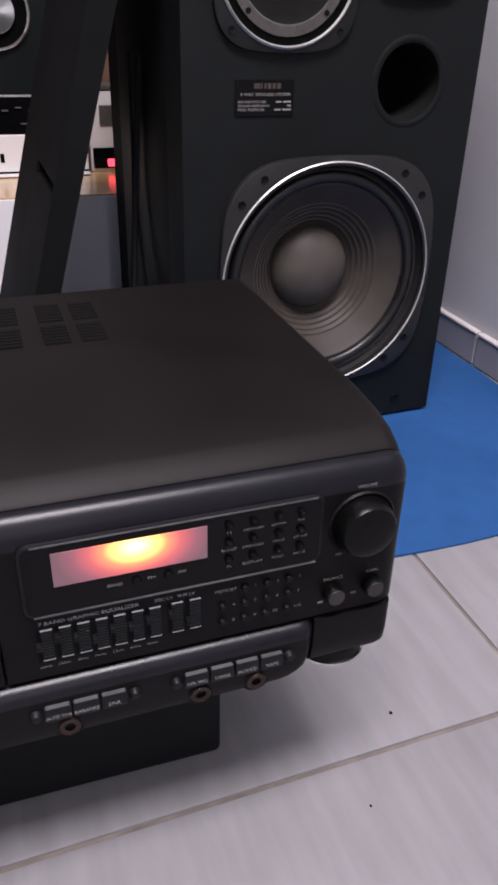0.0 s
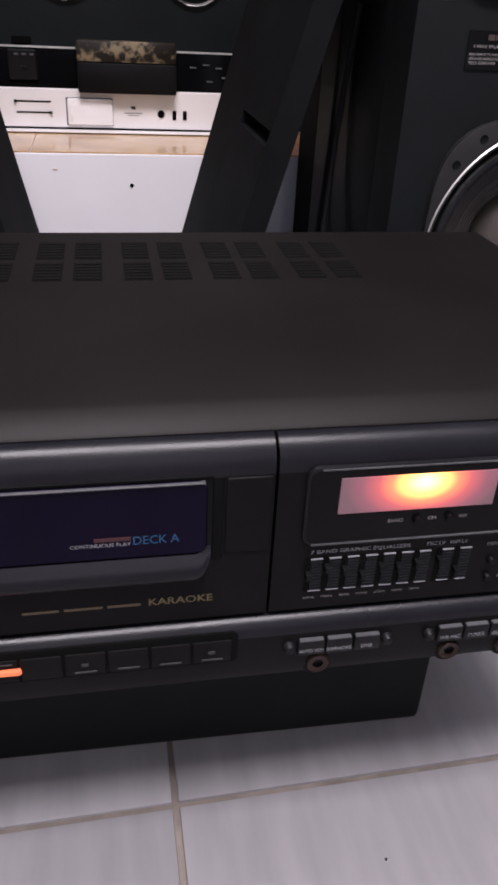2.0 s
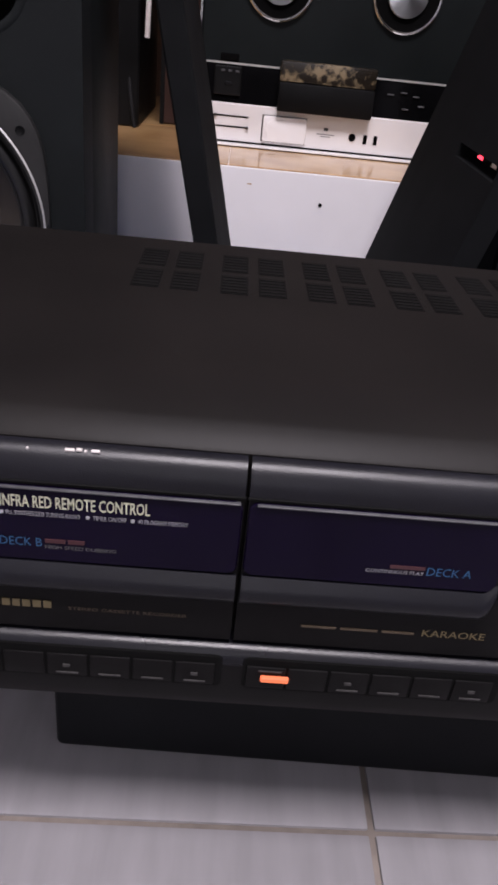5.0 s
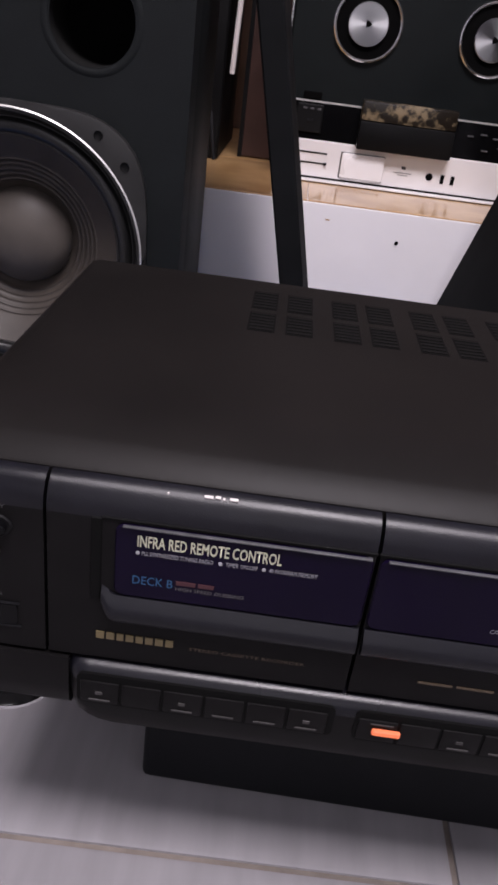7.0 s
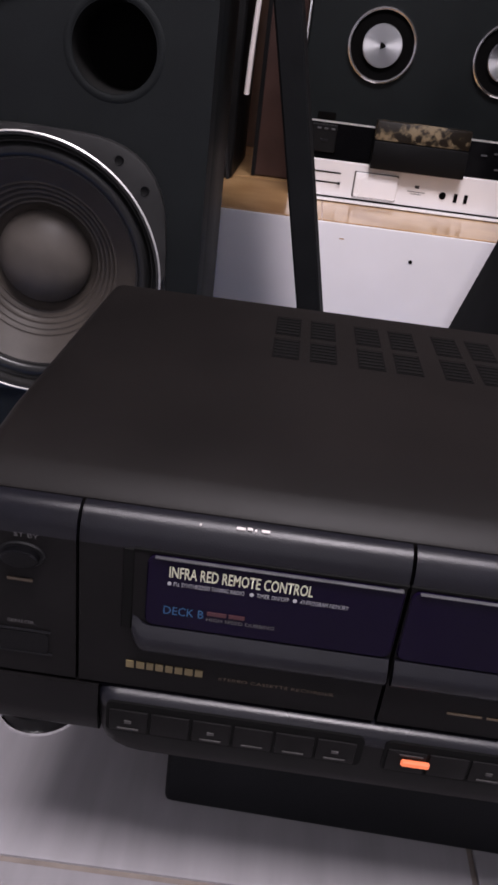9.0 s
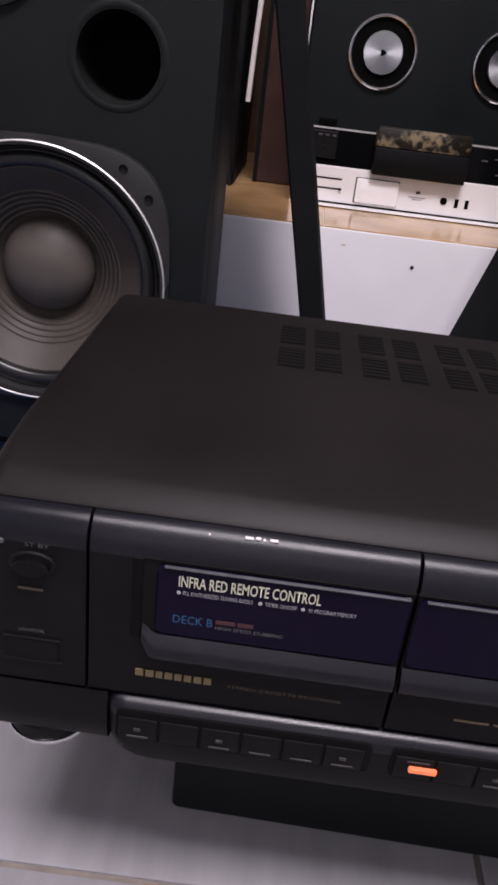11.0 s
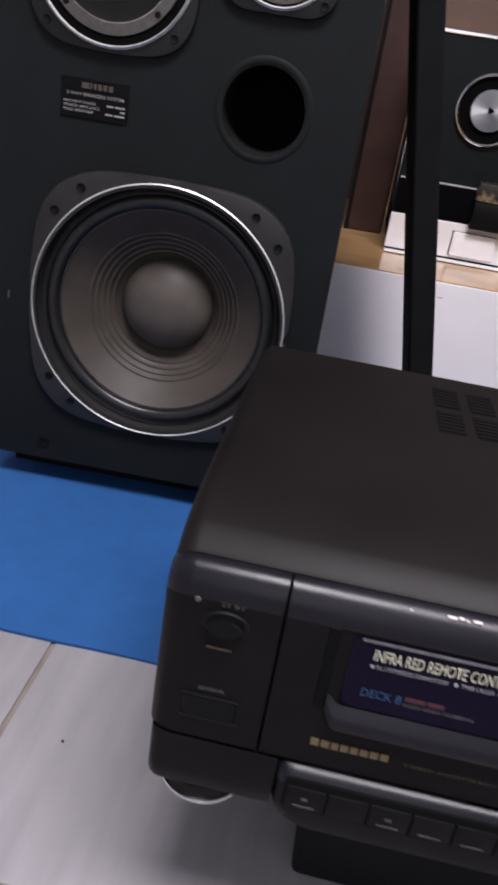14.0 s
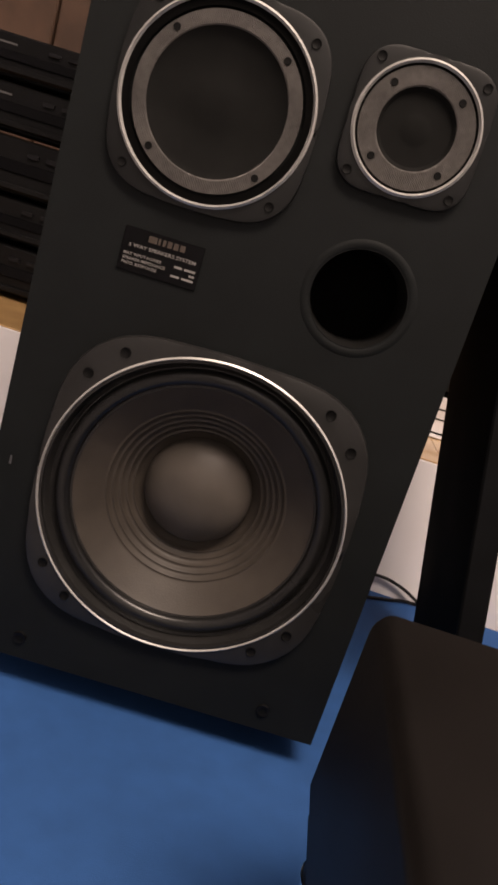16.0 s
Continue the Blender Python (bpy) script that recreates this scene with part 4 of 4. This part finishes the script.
part("slide_tip", box(-0.0060, -0.0015, AY - 0.004, AY + 0.002, 0.2315, 0.2350), BUTTON, amp)
part("slide_tip", box(-0.0570, -0.0530, AY - 0.004, AY + 0.002, 0.2470, 0.2505), BUTTON, amp)
part("push_plate", slab(rounded(0.0215, 0.0900, 0.2170, 0.2545, 0.003), AY - 0.0060, AY + 0.001, 0.0015, 2), SILVER_BTN, amp, "large square silver push plate")
# Grey backing paints the push plate's soft shadow, widest at its left.
part("plate_shadow", box(0.0195, 0.0905, AY - 0.0006, AY + 0.001, 0.2160, 0.2555), MESH_GREY, amp)
part("maker_mark", box(0.1185, 0.1255, AY - 0.0008, AY + 0.001, 0.2405, 0.2450), EDGE, amp)
part("printed_bar", box(0.1080, 0.1360, AY - 0.0006, AY + 0.001, 0.2345, 0.2355), FAINT_INK, amp)
part("printed_bar", box(0.1140, 0.1300, AY - 0.0006, AY + 0.001, 0.2312, 0.2320), FAINT_INK, amp)
part("headphone_socket", lathe([(0, -0.0010), (0.0045, -0.0010), (0.0055, -0.0014), (0.0060, 0.001)], 0.1650, AY, 0.2345, 20), HOLE, amp)
for x in (0.1860, 0.2025):
    part("switch_slot", box(x - 0.0030, x + 0.0030, AY - 0.0010, AY + 0.002, 0.2265, 0.2400), HOLE, amp)

deck = thing("tape_deck", "black tape deck with two silver dials on the amplifier", "tape deck")
DY = 1.044
part("body", box(AX0, AX1, DY, DY + 0.20, 0.2676, 0.5320, 0.003, 1), DECK_FACE, deck)
part("top_trim", box(AX0 - 0.001, AX1 + 0.001, DY - 0.003, DY + 0.012, 0.5290, 0.5345, 0.001, 1), CHROME, deck, "bright metal strip")
part("side_trim", box(AX0 - 0.0030, AX0 - 0.0005, DY - 0.002, DY + 0.006, 0.2690, 0.5285), CHROME, deck, "thin bright edge")
part("mid_trim", box(AX0 + 0.002, 0.039, DY - 0.0025, DY + 0.002, 0.3215, 0.3240), RING, deck, "thin bright strip")
part("mid_trim", box(0.190, AX1 - 0.002, DY - 0.0025, DY + 0.002, 0.3215, 0.3240), RING, deck, "thin bright strip")
part("control_strip", box(AX0 + 0.002, AX1 - 0.002, DY - 0.0015, DY + 0.002, 0.2690, 0.3205), GLOSS, deck)
part("key_block", box(-0.060, -0.018, DY - 0.006, DY + 0.002, 0.2780, 0.3190, 0.002, 1), COMPONENT, deck)
part("key_block", box(-0.052, -0.024, DY - 0.004, DY + 0.002, 0.3260, 0.3360, 0.001, 1), HOLE, deck)
for x in (-0.047, -0.036, -0.025):
    part("small_key", box(x - 0.003, x + 0.003, DY - 0.0075, DY, 0.3110, 0.3140, 0.0005, 1), EDGE, deck)
part("small_key", box(-0.043, -0.032, DY - 0.0072, DY, 0.2930, 0.2975, 0.0005, 1), BUTTON, deck)
door = part("cassette_door", box(0.0400, 0.1880, DY - 0.022, DY + 0.002, 0.2640, 0.3060, 0.003, 2), COMPONENT, deck)
part("mottled_window", box(0.0405, 0.1875, DY - 0.020, DY + 0.001, 0.3065, 0.3350, 0.003, 2), MOTTLED, door, "mottled gold and black window strip")
for x, z in ((0.215, 0.301), (0.235, 0.305), (0.255, 0.301), (0.241, 0.282), (0.265, 0.288)):
    part("switch", box(x - 0.005, x + 0.005, DY - 0.004, DY, z, z + 0.0022, 0.0004, 1), EDGE, deck)
for cx in (0.0285, 0.2160):
    d = part("dial", lathe([(0.0470, -0.0002), (0.0470, -0.0060), (0.0490, -0.0080), (0.0510, -0.0060), (0.0510, 0.001)], cx, DY, 0.4350, 72), CHROME, deck, "dial with a bright outer ring")
    part("dial_well", lathe([(0.0470, -0.0020), (0.0300, -0.0020)], cx, DY, 0.4350, 64), HOLE, d)
    disc = bpy.data.materials.get("spun_metal")
    if not disc:
        disc = mat("spun_metal", (0.40, 0.40, 0.41), 0.32, metal=1.0, var=0.03)
        b = disc.node_tree.nodes["Principled BSDF"]
        b.inputs["Anisotropic"].default_value = 0.9
        tg = disc.node_tree.nodes.new("ShaderNodeTangent")
        tg.direction_type, tg.axis = "RADIAL", "Y"
        disc.node_tree.links.new(tg.outputs[0], b.inputs["Tangent"])
    face = lathe([(0.0295, -0.0020), (0.0295, -0.0070), (0.0285, -0.0080), (0.0040, -0.0080), (0.0038, -0.0060), (0, -0.0060)], 0, 0, 0, 64)
    fo = part("dial_disc", face, disc, d, "spun silver disc")
    fo.location = (cx, DY, 0.4350)
    part("dial_hub", slab([(cx + 0.0058 * math.cos(a) * (0.62 if i % 2 else 1), 0.4350 + 0.0058 * math.sin(a) * (0.62 if i % 2 else 1)) for i, a in enumerate(np.linspace(0, 2 * math.pi, 6, endpoint=False))], DY - 0.0100, DY - 0.006), HOLE, d)

# brown wooden speaker behind, at the side of the amplifier
bs = thing("wooden_cabinet", "dark brown veneered cabinet on the tiled bench", "cabinet")
part("body", box(-0.1560, -0.0880, 1.190, 1.42, ZB, 0.86, 0.003, 1), BROWN, bs)
part("front_frame", box(-0.1560, -0.1490, 1.184, 1.1895, ZB + 0.001, 0.859), COMPONENT, bs)
# White tube added in place of a bright upright strip.
tagged(part("white_rod", tube(smooth_path([(-0.1720, 1.110, 0.342), (-0.1690, 1.105, 0.42), (-0.1630, 1.100, 0.56), (-0.1620, 1.112, 0.80), (-0.1560, 1.189, 0.83)]), 0.0042), WHITE_PLASTIC), "thin white rod added for a bright strip beside the brown cabinet", "rod")
# Black box added to fill the dark area left of the white rod.
dk = tagged(part("dark_backing", box(-0.420, -0.1850, 1.120, 1.40, ZB, 0.84, 0.003, 1), COMPONENT), "black box added on the bench to fill the dark behind the loudspeaker", "cabinet")
for k, (pts, rad) in enumerate((([(-0.205, 1.16, 0.80), (-0.203, 1.15, 0.55), (-0.208, 1.14, 0.36), (-0.200, 1.12, 0.27), (-0.190, 1.11, 0.207)], 0.003), ([(-0.195, 1.17, 0.80), (-0.200, 1.16, 0.52), (-0.212, 1.15, 0.33), (-0.206, 1.13, 0.207)], 0.0025))):
    tagged(part("cable", tube(smooth_path(pts), rad), CABLE), "thin black cable hanging down behind the bench things", "cable")

# stacked components on the bench
z = ZB
for k, (h, dx, dy) in enumerate(((0.082, 0.0, 0.0), (0.070, 0.004, 0.006), (0.088, -0.003, 0.002), (0.074, 0.002, 0.008), (0.066, -0.002, 0.004))):
    c = thing("hifi_component", "black hi-fi component in a stack on the bench", "hi-fi component", "stack of components")
    x0, x1, yf = -0.985 + dx, -0.555 + dx, 1.060 + dy
    part("body", box(x0 + 0.004, x1 - 0.004, yf + 0.012, yf + 0.28, z + 0.006, z + h, 0.002, 1), COMPONENT, c)
    part("front_panel", box(x0, x1, yf, yf + 0.013, z + 0.010, z + h - 0.002, 0.002, 1), COMPONENT, c)
    part("front_strip", box(x0 + 0.01, x1 - 0.01, yf - 0.003, yf + 0.002, z + h * 0.42, z + h * 0.62, 0.001, 1), GLOSS, c)
    part("front_ledge", box(x0 + 0.002, x1 - 0.002, yf - 0.006, yf + 0.002, z + 0.012, z + 0.020, 0.001, 1), PANEL, c)
    for j in range(5):
        part("button", box(x0 + 0.25 + 0.03 * j, x0 + 0.268 + 0.03 * j, yf - 0.004, yf + 0.001, z + h * 0.72, z + h * 0.80, 0.0005, 1), BUTTON, c)
    bar(x0 + 0.170, x0 + 0.200, yf - 0.0005, z + h * 0.74, z + h * 0.78, FAINT_INK, c)
    for fx in (x0 + 0.04, x1 - 0.04):
        for fy in (yf + 0.04, yf + 0.24):
            part("foot", upright([(0, 0), (0.012, 0), (0.012, 0.0065), (0, 0.0065)], fx, fy, z), PANEL, c)
    z += h

# power box with a red lamp
pb = thing("power_box", "white plastic power box with a lit red switch on the bench", "power supply")
part("body", box(0.3420, 0.4300, 1.050, 1.13, ZB, 0.3300, 0.004, 2), WHITE_PLASTIC, pb)
part("switch_panel", box(0.3460, 0.4000, 1.0470, 1.052, 0.2120, 0.2440, 0.001, 1), GLOSS, pb)
part("lamp", box(0.3690, 0.3830, 1.0445, 1.049, 0.2150, 0.2270, 0.002, 2), LED_RED, pb, "glowing red switch lamp")
part("meter", box(0.3600, 0.4000, 1.0470, 1.052, 0.2780, 0.3080, 0.001, 1), MESH_GREY, pb)
part("lid", box(0.3400, 0.4320, 1.048, 1.132, 0.3305, 0.3360, 0.001, 1), MESH_GREY, pb)

# black box added to fill the dark between the stand and the right-hand loudspeaker, with loose cables
tagged(part("dark_filler", box(0.3480, 0.4800, 0.775, 0.866, 0.0033, 0.60, 0.003, 1), STAND), "black upright box added to fill the dark beside the loudspeaker", "cabinet")
for pts in ([(0.335, 0.60, 0.40), (0.330, 0.62, 0.28), (0.318, 0.60, 0.16), (0.300, 0.56, 0.06), (0.290, 0.52, 0.0065)], [(0.338, 0.66, 0.40), (0.335, 0.66, 0.25), (0.322, 0.64, 0.12), (0.310, 0.58, 0.0065)]):
    tagged(part("cable", tube(smooth_path(pts), 0.0035), CABLE), "black cable hanging beside the loudspeaker", "cable")

for pts in ([(-0.230, 0.855, 0.0065), (-0.130, 0.866, 0.018), (-0.060, 0.866, 0.029), (-0.022, 0.864, 0.023), (0.005, 0.858, 0.012), (0.040, 0.830, 0.0065)], [(-0.220, 0.795, 0.0065), (-0.080, 0.833, 0.0065), (-0.040, 0.848, 0.0065), (0.0, 0.862, 0.0065), (0.060, 0.845, 0.0065)]):
    tagged(part("cable", tube(smooth_path(pts), 0.0024), CABLE), "black cable lying on the blue mat beside the bench", "cable")

# lamp on the ceiling
tl = thing("ceiling_lamp", "white ceiling tube lamp fitting, switched on", "ceiling lamp", at=(0, 0, 0))
part("fitting", box(-0.52, 0.72, -0.72, -0.60, 2.64, 2.6995, 0.004, 1), WHITE_PLASTIC, tl)

# ---- floor tiles ----
shared = {}
SKEW = 0.017         # the rows of tiles run slightly askew
nx0, nx1 = math.floor((WALL_L - FX) / 0.4), math.ceil((WALL_R - FX) / 0.4)
ny0, ny1 = math.floor((WALL_F - FY) / 0.4), math.ceil((0.872 - FY) / 0.4)
for i in range(nx0, nx1):
    for j in range(ny0, ny1):
        xa, xb = max(FX + 0.4 * i + 0.0018, WALL_L), min(FX + 0.4 * i + 0.3982, WALL_R)
        ya, yb = max(FY + 0.4 * j + 0.0018, WALL_F), min(FY + 0.4 * j + 0.3982, 0.8718)
        if xb - xa < 0.01 or yb - ya < 0.01:
            continue
        key = (round(xb - xa, 4), round(yb - ya, 4))
        if key not in shared:
            bm = box(-(xb - xa) / 2, (xb - xa) / 2, -(yb - ya) / 2, (yb - ya) / 2, -0.008, 0.0, 0.0016, 2)
            for v in bm.verts:
                v.co.y += SKEW * v.co.x
            shared[key] = mesh_from(bm, "tile", TILE)
        t = new("tile", shared[key])
        t.parent = floor
        t.location = ((xa + xb) / 2, (ya + yb) / 2 + SKEW * ((xa + xb) / 2 - FX), -0.0002 * ((i * 7 + j * 3) % 3))
